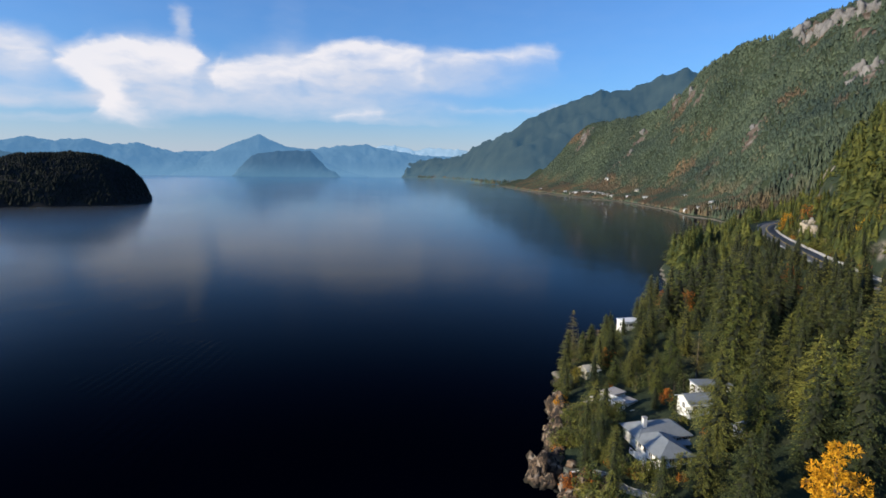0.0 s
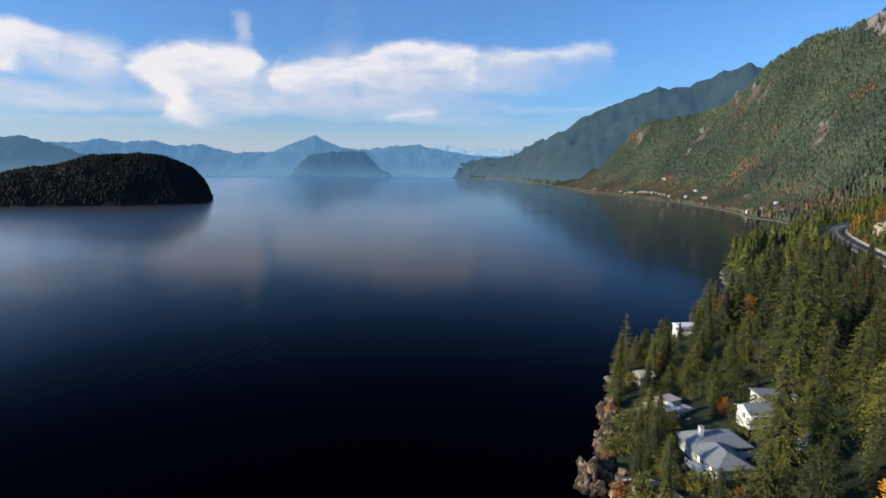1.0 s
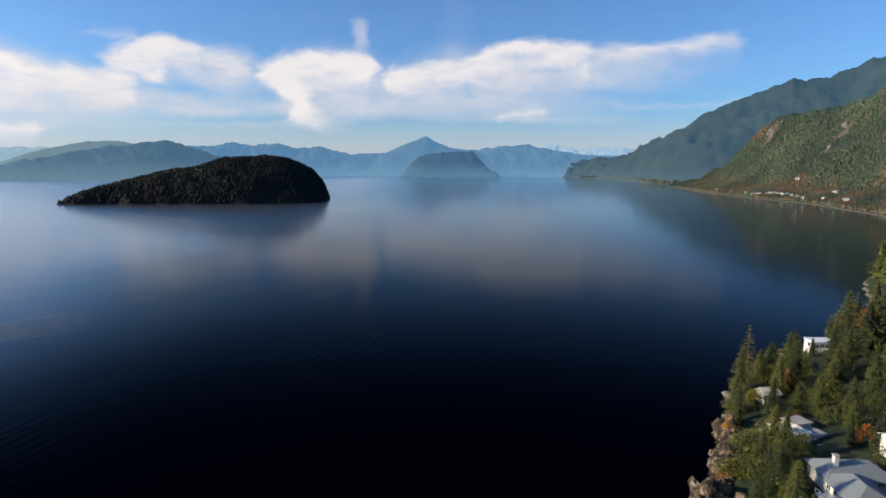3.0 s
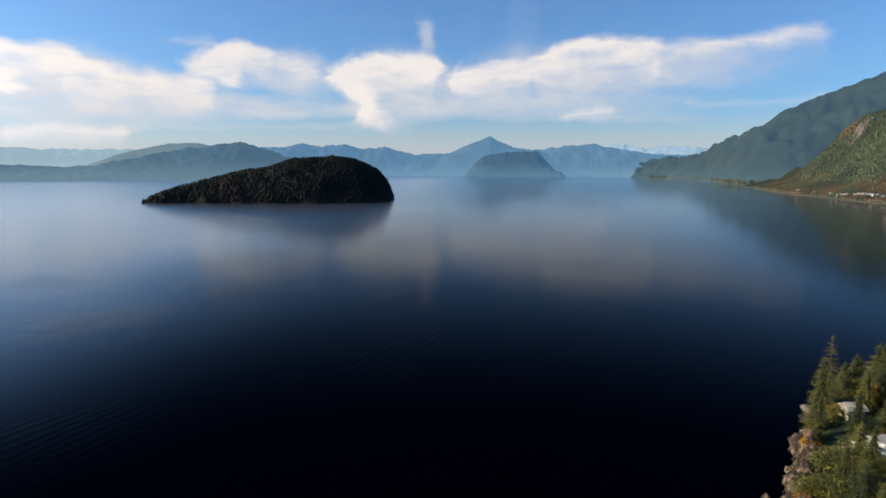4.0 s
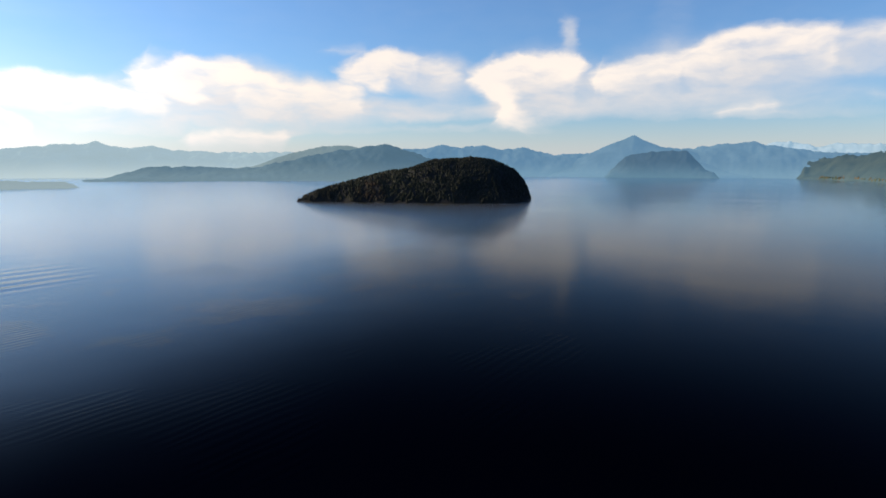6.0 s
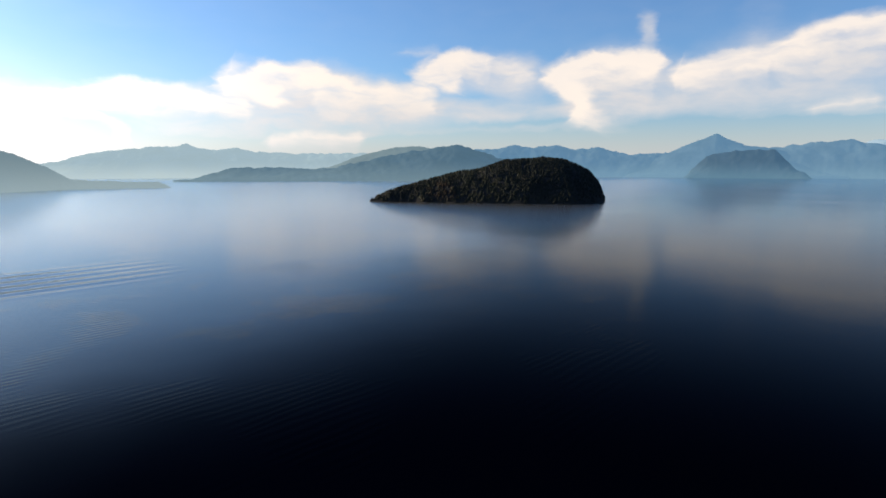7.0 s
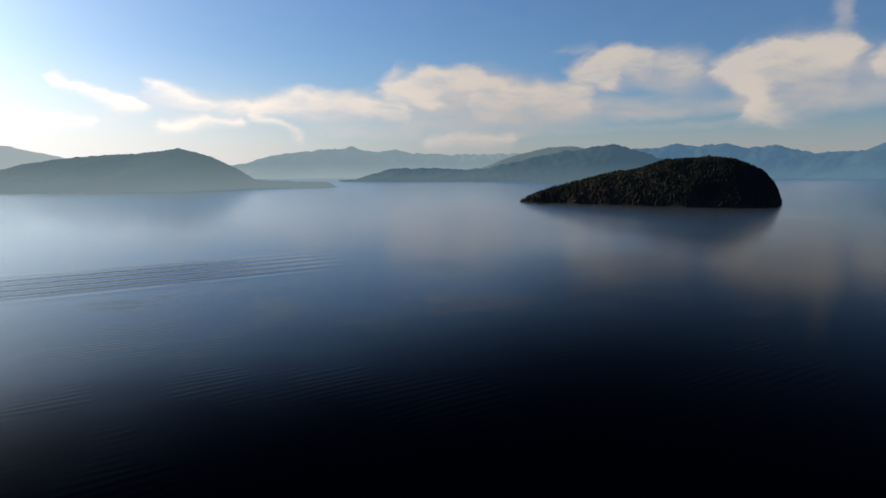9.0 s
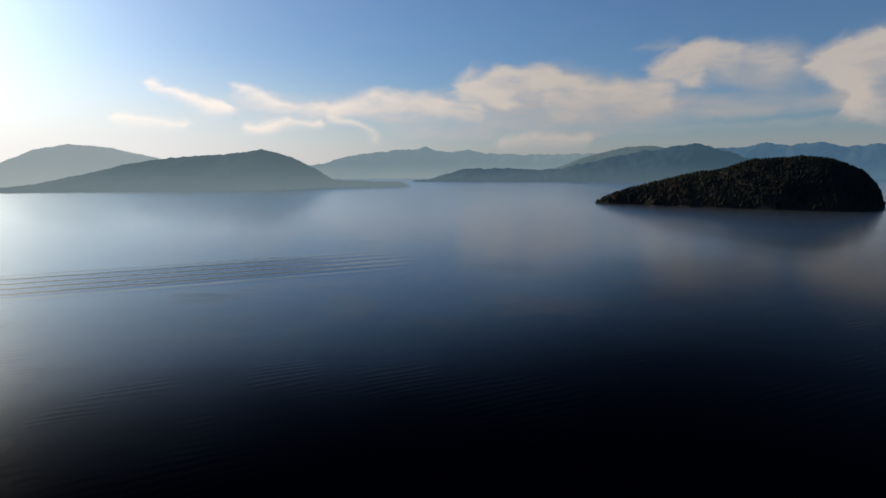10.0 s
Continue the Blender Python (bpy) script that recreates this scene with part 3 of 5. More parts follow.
# ---- woods ----
def cone_forest(name, label, x, y, z, tall, sides, tiers, material, seed, slim=0.2):
    """Many conifers in one mesh: ragged stacked skirts of branches."""
    r = np.random.RandomState(seed)
    n = len(x)
    verts, faces = [], []
    turn = r.uniform(0, 6.28, n)
    lean = r.normal(0, 0.03, (n, 2))
    wide = tall * slim * r.uniform(0.75, 1.3, n)
    base = 0
    for k in range(tiers):
        lo, hi = k / tiers * 0.92 - 0.04, min(1.0, (k + 1.75) / tiers)
        rad = wide * (1 - k / tiers) ** 0.8
        ring = []
        for i in range(sides):
            a = turn + k * 0.7 + 6.2832 * i / sides
            w = rad * (r.uniform(0.72, 1.2, n) if i % 2 else r.uniform(0.42, 0.85, n))
            h = z + tall * (lo + r.uniform(-0.04, 0.04, n))
            ring.append(np.stack([x + np.cos(a) * w + lean[:, 0] * (h - z), y + np.sin(a) * w + lean[:, 1] * (h - z), h], -1))
        tip = np.stack([x + lean[:, 0] * tall * hi, y + lean[:, 1] * tall * hi, z + tall * hi], -1)
        block = np.stack(ring + [tip], 1)
        verts.append(block.reshape(-1, 3))
        start = base + np.arange(n) * (sides + 1)
        for i in range(sides):
            faces.append(np.stack([start + i, start + (i + 1) % sides, start + sides], -1))
        base += n * (sides + 1)
    # weld each tree's tiers into one island with a spine triangle between the tips
    for k in range(tiers - 1):
        a = np.arange(n) * (sides + 1) + k * n * (sides + 1)
        b = a + n * (sides + 1)
        faces.append(np.stack([a + sides, b + sides, b], -1))
    return tagged(mesh_ob(name, np.concatenate(verts), np.concatenate(faces), material, smooth=True), label, "forest", kind="stuff")


rng = np.random.RandomState(7)


def scatter(n, az0, az1, r0, r1):
    """Places at random in a sector, evenly over its area."""
    a = np.radians(rng.uniform(az0, az1, n))
    r = np.sqrt(rng.uniform(r0 ** 2, r1 ** 2, n))
    return r * np.sin(a), r * np.cos(a)


def bare(x, y):
    """Where rock faces and slides leave the slope without trees."""
    slide = np.zeros(np.shape(x), bool)
    for a, b, r in SCARS:
        slide |= np.hypot(x - a, (y - b) * 0.8) < r * (0.5 + 0.5 * waves(x, y, 26, 43, 3))
    return slide


x, y = scatter(140000, 4, 42, 640, 2450)
d = inland(x, y)
keep = (d > 8) & ~bare(x, y)
x, y = x[keep], y[keep]
z = height(x, y)
low = np.hypot(x, y) < 1050
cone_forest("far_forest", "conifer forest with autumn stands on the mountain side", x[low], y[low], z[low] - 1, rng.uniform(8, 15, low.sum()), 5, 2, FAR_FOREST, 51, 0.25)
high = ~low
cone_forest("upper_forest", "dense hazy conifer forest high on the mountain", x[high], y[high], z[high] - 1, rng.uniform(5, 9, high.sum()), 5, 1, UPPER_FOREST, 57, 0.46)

a = rng.uniform(-2.5, 8.5, 1700)
r = np.interp(a, (-4, -0.3, 2.4, 4.6, 7.9, 12), (4300, 3870, 3300, 2760, 2620, 2650)) + rng.uniform(4, 150, len(a))
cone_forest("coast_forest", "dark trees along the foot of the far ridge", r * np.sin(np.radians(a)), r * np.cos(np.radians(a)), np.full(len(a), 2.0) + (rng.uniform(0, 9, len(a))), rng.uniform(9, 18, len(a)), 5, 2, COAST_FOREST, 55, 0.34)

u, v = rng.uniform(0, 1, 16000), rng.uniform(-140, 200, 16000)
x, y = ISLE_A.x + u * ISLE_L * ISLE_U.x + v * ISLE_V.x, ISLE_A.y + u * ISLE_L * ISLE_U.y + v * ISLE_V.y
z = isle_height(x, y)
keep = z > 3.5
x, y, z = x[keep], y[keep], z[keep]
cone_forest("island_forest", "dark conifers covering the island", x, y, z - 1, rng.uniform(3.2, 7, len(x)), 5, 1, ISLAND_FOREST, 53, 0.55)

def smooth_line(points, times):
    p = np.array(points, float)
    for _ in range(times):
        q = np.empty((2 * len(p) - 2, 2))
        q[0::2], q[1::2] = p[:-1] * 0.75 + p[1:] * 0.25, p[:-1] * 0.25 + p[1:] * 0.75
        p = np.concatenate([p[:1], q, p[-1:]])
    return p


PATH = smooth_line([(33, 121), (35.5, 117), (37, 113), (40, 109), (44.5, 105), (50, 103)], 2)

# ---- near things: helpers ----
def part(name, bm, material, parent, label="", smooth=False):
    """One mesh object under a thing or a part."""
    me = bpy.data.meshes.new(name)
    bm.normal_update()
    bm.to_mesh(me)
    bm.free()
    if smooth:
        me.polygons.foreach_set("use_smooth", np.ones(len(me.polygons), bool))
    me.materials.append(material)
    ob = new(name, me)
    ob.parent = parent
    if label:
        tagged(ob, label)
    return ob


def thing(name, m, label, category, group=""):
    ob = new(name)
    ob.matrix_world = m
    ob.empty_display_size = 0.5
    return tagged(ob, label, category, group)


def add_box(bm, x0, x1, y0, y1, z0, z1, bevel=0.0):
    before = set(bm.verts)
    v = [bm.verts.new((x, y, z)) for z in (z0, z1) for x, y in ((x0, y0), (x1, y0), (x1, y1), (x0, y1))]
    for f in ((3, 2, 1, 0), (4, 5, 6, 7), (0, 1, 5, 4), (1, 2, 6, 5), (2, 3, 7, 6), (3, 0, 4, 7)):
        bm.faces.new([v[i] for i in f])
    if bevel:
        edges = {e for q in v for e in q.link_edges}
        bmesh.ops.bevel(bm, geom=list(edges), offset=bevel, segments=1, affect="EDGES")
    return bm


def box(x0, x1, y0, y1, z0, z1, bevel=0.0):
    return add_box(bmesh.new(), x0, x1, y0, y1, z0, z1, bevel)


def spread(bm, m):
    bmesh.ops.transform(bm, matrix=m, verts=bm.verts)
    return bm


def on_ground(x, y, turn=0.0, lift=0.0):
    return pose(x, y, float(height(x, y)) + lift, 0, 0, turn)


WALL = plain("white_painted_siding", (0.74, 0.73, 0.70), 0.6, 0.07, 0.6)
CREAM = plain("cream_painted_siding", (0.62, 0.56, 0.44), 0.65, 0.08, 0.6)
ROOF = plain("pale_grey_blue_roofing", (0.205, 0.225, 0.24), 0.55, 0.12, 0.8, bump=0.02)
DARK_ROOF = plain("weathered_grey_roofing", (0.20, 0.20, 0.20), 0.8, 0.2, 0.8, bump=0.02)
TRIM = plain("white_trim_paint", (0.80, 0.80, 0.78), 0.5, 0.05, 1.0)
BRICK = plain("painted_chimney_masonry", (0.66, 0.64, 0.60), 0.85, 0.15, 2.0, bump=0.02)
DECK = plain("weathered_deck_boards", (0.40, 0.37, 0.33), 0.8, 0.2, 1.2)
CONCRETE = plain("pale_concrete", (0.36, 0.35, 0.33), 0.85, 0.15, 0.7, bump=0.02)
ASPHALT = plain("worn_asphalt", (0.10, 0.10, 0.105), 0.85, 0.2, 0.25, bump=0.01)
PAINT = plain("road_paint", (0.72, 0.71, 0.66), 0.7, 0.15, 1.0)
YELLOW_PAINT = plain("yellow_road_paint", (0.60, 0.42, 0.08), 0.7, 0.15, 1.0)
BARK = plain("rough_brown_bark", (0.10, 0.075, 0.055), 0.95, 0.35, 2.5, bump=0.05)
PALE_BARK = plain("grey_bleached_bark", (0.12, 0.10, 0.082), 0.95, 0.3, 2.5, bump=0.04)
STONE = plain("mossy_paving_stone", (0.13, 0.135, 0.11), 0.9, 0.3, 0.8, bump=0.03)


def shore_rock_material():
    """Rusty tan granite with dark cracks, wet and weedy below the tide line."""
    m = Mat("sunlit_shore_rock", 0.9, 0, 0.25)
    face = m.ramp(m.noise(0.45, 7), [(0.40, (0.030, 0.023, 0.018)), (0.49, (0.105, 0.070, 0.044)), (0.56, (0.175, 0.125, 0.082)), (0.66, (0.30, 0.25, 0.20))])
    crack = m.step(m.noise(1.0, 5, m.pos((1, 1, 0.4))), 0.50, 0.44)
    at = m.n.new("ShaderNodeSeparateXYZ")
    m.l.new(m.pos(), at.inputs[0])
    wet = m.step(m.math("ADD", at.outputs[2], m.math("MULTIPLY", m.noise(0.3, 4), 1.6)), 2.3, 1.2)
    m.set("Base Color", m.mix(wet, m.mix(crack, face, (0.025, 0.020, 0.016)), (0.018, 0.016, 0.012)))
    m.bump(m.noise(1.4, 6), 0.7, 0.3)
    return m.m


ROCK = shore_rock_material()


def glass_material():
    m = Mat("dark_window_glass", 0.06, 0, 0.6)
    m.set("Base Color", m.ramp(m.noise(0.8, 3), [(0.3, (0.010, 0.014, 0.018)), (0.7, (0.03, 0.035, 0.04))]))
    return m.m


GLASS = glass_material()


def leaf_material(name, dark, mid, light, gleam=0.2):
    """Foliage: every spray a little different, every tree too."""
    m = Mat(name, 0.6, 0, gleam)
    own = m.math("ADD", m.math("MULTIPLY", m.island(), 0.42), m.math("MULTIPLY", m.each(), 0.58))
    c = m.ramp(own, [(0.12, dark), (0.5, mid), (0.88, light)])
    m.set("Base Color", c)
    through_leaf = m.n.new("ShaderNodeBsdfTranslucent")
    m.l.new(c, through_leaf.inputs[0])
    both = m.n.new("ShaderNodeMixShader")
    both.inputs[0].default_value = 0.06
    m.l.new(m.b.outputs[0], both.inputs[1])
    m.l.new(through_leaf.outputs[0], both.inputs[2])
    m.l.new(both.outputs[0], m.n["Material Output"].inputs[0])
    return m.m


def spray_material():
    m = Mat("mixed_needles", 0.65, 0, 0.15)
    tree = m.noise(0.16, 2)
    own = m.math("ADD", m.math("MULTIPLY", m.island(), 0.4), m.math("MULTIPLY", tree, 0.6))
    green = m.ramp(own, [(0.25, (0.024, 0.036, 0.014)), (0.5, (0.064, 0.074, 0.018)), (0.75, (0.122, 0.122, 0.026))])
    rust = m.ramp(own, [(0.3, (0.09, 0.065, 0.018)), (0.7, (0.20, 0.135, 0.028))])
    m.set("Base Color", m.mix(m.step(m.noise(0.05, 4), 0.66, 0.71), green, rust))
    return m.m


SPRAY_FOREST = spray_material()
FIR = leaf_material("fir_needles", (0.030, 0.041, 0.017), (0.081, 0.091, 0.025), (0.177, 0.166, 0.034))
CEDAR = leaf_material("cedar_sprays", (0.044, 0.063, 0.017), (0.116, 0.123, 0.025), (0.204, 0.188, 0.036))
BROWN_FIR = leaf_material("thin_brownish_needles", (0.069, 0.062, 0.019), (0.131, 0.110, 0.033), (0.193, 0.155, 0.047))
# dark colour for crown cores, painting the shade between the boughs
CROWN_SHADE = plain("shaded_crown_inside", (0.020, 0.024, 0.012), 0.95, 0.4, 1.5)
GOLD = leaf_material("golden_autumn_leaves", (0.34, 0.13, 0.006), (0.62, 0.30, 0.010), (0.80, 0.46, 0.03))
ORANGE = leaf_material("orange_autumn_leaves", (0.20, 0.055, 0.008), (0.38, 0.12, 0.015), (0.50, 0.20, 0.025))
OLIVE = leaf_material("olive_broad_leaves", (0.06, 0.065, 0.012), (0.13, 0.125, 0.02), (0.22, 0.18, 0.03))


# ---- trees ----
def taper(points, radii, sides=6):
    """A bent, tapered stem."""
    bm = bmesh.new()
    rings = []
    for p, r in zip(points, radii):
        rings.append([bm.verts.new((p[0] + r * math.cos(6.2832 * i / sides), p[1] + r * math.sin(6.2832 * i / sides), p[2])) for i in range(sides)])
    for a, b in zip(rings[:-1], rings[1:]):
        for i in range(sides):
            bm.faces.new((a[i], a[(i + 1) % sides], b[(i + 1) % sides], b[i]))
    bm.faces.new(rings[-1])
    return bm


def sprays(places, ways, sizes, r):
    """Needle or leaf sprays: bent kites at places, pointing along ways."""
    p, w, s = np.array(places), np.array(ways), np.array(sizes)[:, None]
    n = len(p)
    w = w / np.linalg.norm(w, axis=1, keepdims=True)
    side = np.cross(w, r.normal(0, 0.45, (n, 3)) + (0, 0, 1))
    side /= np.linalg.norm(side, axis=1, keepdims=True) + 1e-9
    up = np.cross(side, w)
    a, b = p - w * s * 0.45, p + w * s * r.uniform(0.5, 0.85, (n, 1))
    mid = p + up * s * 0.12
    wide = s * r.uniform(0.13, 0.27, (n, 1))
    l, q = mid - side * wide - up * s * 0.22, mid + side * wide - up * s * 0.22
    v = np.stack([a, l, b, q], 1).reshape(-1, 3)
    i = np.arange(n)[:, None] * 4
    f = np.concatenate([i + [0, 1, 2], i + [0, 2, 3]])
    return v, f


def core(levels, sides, reach, low, high, r):
    """The dense inside of a crown: ragged skirts one above another."""
    v, f = [], []
    for k in range(levels):
        t0, t1 = k / levels, min(1.0, (k + 1.6) / levels)
        start = len(v)
        for i in range(sides):
            a = 6.2832 * (i + 0.5 * (k % 2)) / sides
            w = reach(t0) * (r.uniform(0.8, 1.1) if i % 2 else r.uniform(0.5, 0.75))
            v.append((math.cos(a) * w, math.sin(a) * w, low + (high - low) * (t0 - 0.5 / levels * (i % 2))))
        v.append((0, 0, low + (high - low) * t1))
        f += [(start + i, start + (i + 1) % sides, start + sides) for i in range(sides)]
    return np.array(v, float), np.array(f, int)


def crown_shape(t):
    """How far the boughs reach at a share of the crown's height: full below, rounding to the top."""
    return (1 - t) ** 0.72 * (0.62 + 0.38 * min(1, t * 4)) * 0.94


def conifer(name, label, seed, tall, wide, bottom, whorls, per, droop, leaf, bark, thin=1.0, fine=0.15):
    """A fir or cedar: trunk, and whorls of drooping boughs set with sprays."""
    r = np.random.RandomState(seed)
    tree = thing(name, pose(0, 0, 0), label, "tree", "conifers on the shore slope")
    bend = r.normal(0, 0.012, 2)
    pts = [(bend[0] * h * h / tall, bend[1] * h * h / tall, h - 1.5) for h in np.linspace(0, tall + 1.2, 7)]
    part("trunk", taper(pts, [tall * 0.016 * (1 - 0.93 * k / 6) for k in range(7)]), bark, tree)
    places, ways, sizes = [], [], []
    for k in range(whorls):
        t = (k + r.uniform(0, 0.8)) / whorls
        h = bottom + (tall - bottom) * t
        reach = wide * crown_shape(t) + 0.25
        for i in range(max(3, int(round(per * (1 - 0.45 * t))))):
            if r.uniform() > thin:
                continue
            a = r.uniform(0, 6.2832)
            length = reach * r.uniform(0.6, 1.18)
            out = np.array((math.cos(a), math.sin(a), 0))
            lift = r.uniform(-0.05, 0.25) + 0.5 * t
            steps = max(2, int(length / fine))
            for j in range(steps):
                s = (j + 0.75) / steps
                z = lift * s * length - droop * s * s * length
                q = np.array((bend[0] * h * h / tall, bend[1] * h * h / tall, h + z)) + out * s * length
                q = q + r.normal(0, 0.10 + 0.05 * length * s, 3)
                d = out + np.array((-out[1], out[0], 0)) * r.normal(0, 0.7) + (0, 0, lift - 0.35 - 2 * droop * s + r.normal(0, 0.2))
                places.append(q)
                ways.append(d)
                sizes.append(r.uniform(0.7, 1.3) * (0.46 + 0.06 * wide) * (1.15 - 0.4 * s) * (fine / 0.24) ** 0.7)
    for _ in range(5):
        places.append((bend[0] * tall, bend[1] * tall, tall - r.uniform(-0.2, 1.0)))
        ways.append((r.normal(0, 0.15), r.normal(0, 0.15), 1))
        sizes.append(0.9)
    v, f = sprays(places, ways, sizes, r)
    if thin >= 1:
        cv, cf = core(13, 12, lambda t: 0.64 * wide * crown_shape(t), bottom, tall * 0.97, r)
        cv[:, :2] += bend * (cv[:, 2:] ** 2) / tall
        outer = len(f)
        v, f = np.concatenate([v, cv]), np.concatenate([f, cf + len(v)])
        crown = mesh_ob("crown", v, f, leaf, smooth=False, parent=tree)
        crown.data.materials.append(CROWN_SHADE)
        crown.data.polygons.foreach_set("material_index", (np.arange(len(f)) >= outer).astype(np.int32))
    else:
        mesh_ob("crown", v, f, leaf, smooth=False, parent=tree)
    return tree


def broadleaf(name, label, seed, tall, wide, leaf, bark, leaves=1700, low=0.25):
    """A maple or alder: trunk, limbs and a ragged crown of leaf sprays in clumps."""
    r = np.random.RandomState(seed)
    tree = thing(name, pose(0, 0, 0), label, "tree")
    part("trunk", taper([(0, 0, -1.5), (0.1, 0.05, tall * 0.3), (0.05, 0.15, tall * 0.6), (0.1, 0.1, tall * 0.9)], [tall * 0.022, tall * 0.017, tall * 0.011, 0.03]), bark, tree)
    clumps = []
    for i in range(24):
        a, h = r.uniform(0, 6.2832), r.uniform(low, 0.95)
        rad = wide * math.sqrt(max(0.05, 1 - ((h - 0.5) / 0.52) ** 2)) * r.uniform(0.35, 0.85)
        clumps.append((math.cos(a) * rad, math.sin(a) * rad, h * tall, wide * r.uniform(0.22, 0.4)))
    for c in clumps[:9]:
        part("limb", taper([(0.05, 0.05, c[2] * 0.6), (c[0] * 0.5, c[1] * 0.5, c[2] * 0.82), c[:3]], [tall * 0.008, tall * 0.005, 0.03], 5), bark, tree)
    places, ways, sizes = [], [], []
    for _ in range(leaves):
        c = clumps[r.randint(len(clumps))]
        q = r.normal(0, 1, 3)
        q = q / np.linalg.norm(q) * r.uniform(0.4, 1.0) ** 0.6
        places.append((c[0] + q[0] * c[3], c[1] + q[1] * c[3], c[2] + q[2] * c[3] * 0.8))
        ways.append(q + r.normal(0, 0.5, 3))
        sizes.append(r.uniform(0.35, 0.7) * (0.55 + 0.09 * wide))
    v, f = sprays(places, ways, sizes, r)
    mesh_ob("crown", v, f, leaf, smooth=False, parent=tree)
    return tree


def spray_forest(name, label, x, y, z, tall, material, seed, sprays_each=84, slim=0.22):
    """Many lighter conifers in one mesh, copied from a few patterns of boughs."""
    r = np.random.RandomState(seed)
    verts, faces, base = [], [], 0
    for k in range(5):
        t = r.uniform(0, 1, sprays_each) ** 1.25
        a = r.uniform(0, 6.2832, sprays_each)
        rad = slim * (1 - t) * np.sqrt(r.uniform(0.15, 1.15, sprays_each)) + 0.006
        places = np.stack([np.cos(a) * rad, np.sin(a) * rad, 0.06 + 0.92 * t - 0.25 * rad], -1)
        ways = np.stack([np.cos(a), np.sin(a), r.normal(-0.35, 0.25, sprays_each)], -1)
        v, f = sprays(np.concatenate([places, [(0, 0, 0.97)]]), np.concatenate([ways, [(0.05, 0, 1)]]), np.concatenate([(0.105 - 0.045 * t) * r.uniform(0.8, 1.4, sprays_each), [0.08]]), r)
        cv, cf = core(5, 7, lambda q: slim * 0.85 * (1 - q), 0.06, 0.97, r)
        v, f = np.concatenate([v, cv]), np.concatenate([f, cf + len(v)])
        mine = np.arange(k, len(x), 5)
        c, s_ = np.cos(seed + mine * 2.4), np.sin(seed + mine * 2.4)
        h, w = tall[mine], tall[mine] * r.uniform(0.8, 1.3, len(mine))
        px = x[mine][:, None] + (v[None, :, 0] * c[:, None] - v[None, :, 1] * s_[:, None]) * w[:, None]
        py = y[mine][:, None] + (v[None, :, 0] * s_[:, None] + v[None, :, 1] * c[:, None]) * w[:, None]
        pz = z[mine][:, None] + v[None, :, 2] * h[:, None]
        verts.append(np.stack([px, py, pz], -1).reshape(-1, 3))
        faces.append((f[None] + (base + np.arange(len(mine)) * len(v))[:, None, None]).reshape(-1, 3))
        base += len(mine) * len(v)
    return tagged(mesh_ob(name, np.concatenate(verts), np.concatenate(faces), material, smooth=False), label, "forest", kind="stuff")


x, y = scatter(1800, 20, 43, 255, 650)
d = inland(x, y)
rd, _ = road_distance(x, y)
keep = (d > 6) & (rd > 10) & ((y > 345) | (x > 156))
x, y = x[keep], y[keep]
MID_TALL = rng.uniform(11, 25, len(x)) * np.where(rd[keep] < 40, 0.55, 1.0)
spray_forest("mid_forest", "tall mixed conifers on the slope above the highway", x, y, height(x, y) - 0.5, MID_TALL, SPRAY_FOREST, 52, 96, 0.34)

KINDS = [
    (conifer("douglas_fir", "broad dark green fir with drooping boughs", 1, 27, 6.4, 1.5, 38, 12, 0.35, FIR, BARK), 27),
    (conifer("douglas_fir", "tall olive green fir among its neighbours", 2, 29, 5.8, 2.5, 40, 11, 0.30, FIR, BARK), 29),
    (conifer("cedar", "bright green cedar with hanging sprays", 3, 24, 5.8, 0.8, 36, 12, 0.60, CEDAR, BARK), 24),
    (conifer("hemlock", "slender green hemlock with a thin top", 4, 25, 4.7, 1.2, 38, 11, 0.45, FIR, BARK), 25),
    (conifer("old_fir", "thin brownish fir with bare pale lower trunk", 5, 25, 4.2, 4.0, 28, 9, 0.30, BROWN_FIR, PALE_BARK, 0.8), 25),
    (conifer("cedar", "yellowish green cedar with full skirts", 6, 20, 5.2, 0.6, 32, 13, 0.55, CEDAR, BARK), 20),
]
KINDS += [(conifer("young_fir", "young green fir beside the highway", 7, 14, 3.6, 0.4, 18, 7, 0.35, FIR, BARK, 1.0, 0.24), 14),
          (conifer("fir", "dark green fir of the wooded point", 8, 26, 5.8, 1.5, 22, 8, 0.35, FIR, BARK, 1.0, 0.24), 26),
          (conifer("fir", "olive green fir below the highway", 9, 24, 5.4, 1.0, 21, 8, 0.45, CEDAR, BARK, 1.0, 0.24), 24)]
USED = set()


def plant(kind, x, y, tall, turn, stout=1.0):
    """Set a conifer of the given height on the land."""
    tree, own = KINDS[kind]
    k = tall / own
    m = on_ground(x, y, turn) @ Matrix.Diagonal((k * stout, k * stout, k, 1))
    if kind not in USED:
        USED.add(kind)
        tree.matrix_world = m
        return tree
    twin = copy_thing(tree, Matrix())
    twin.matrix_world = m
    return twin


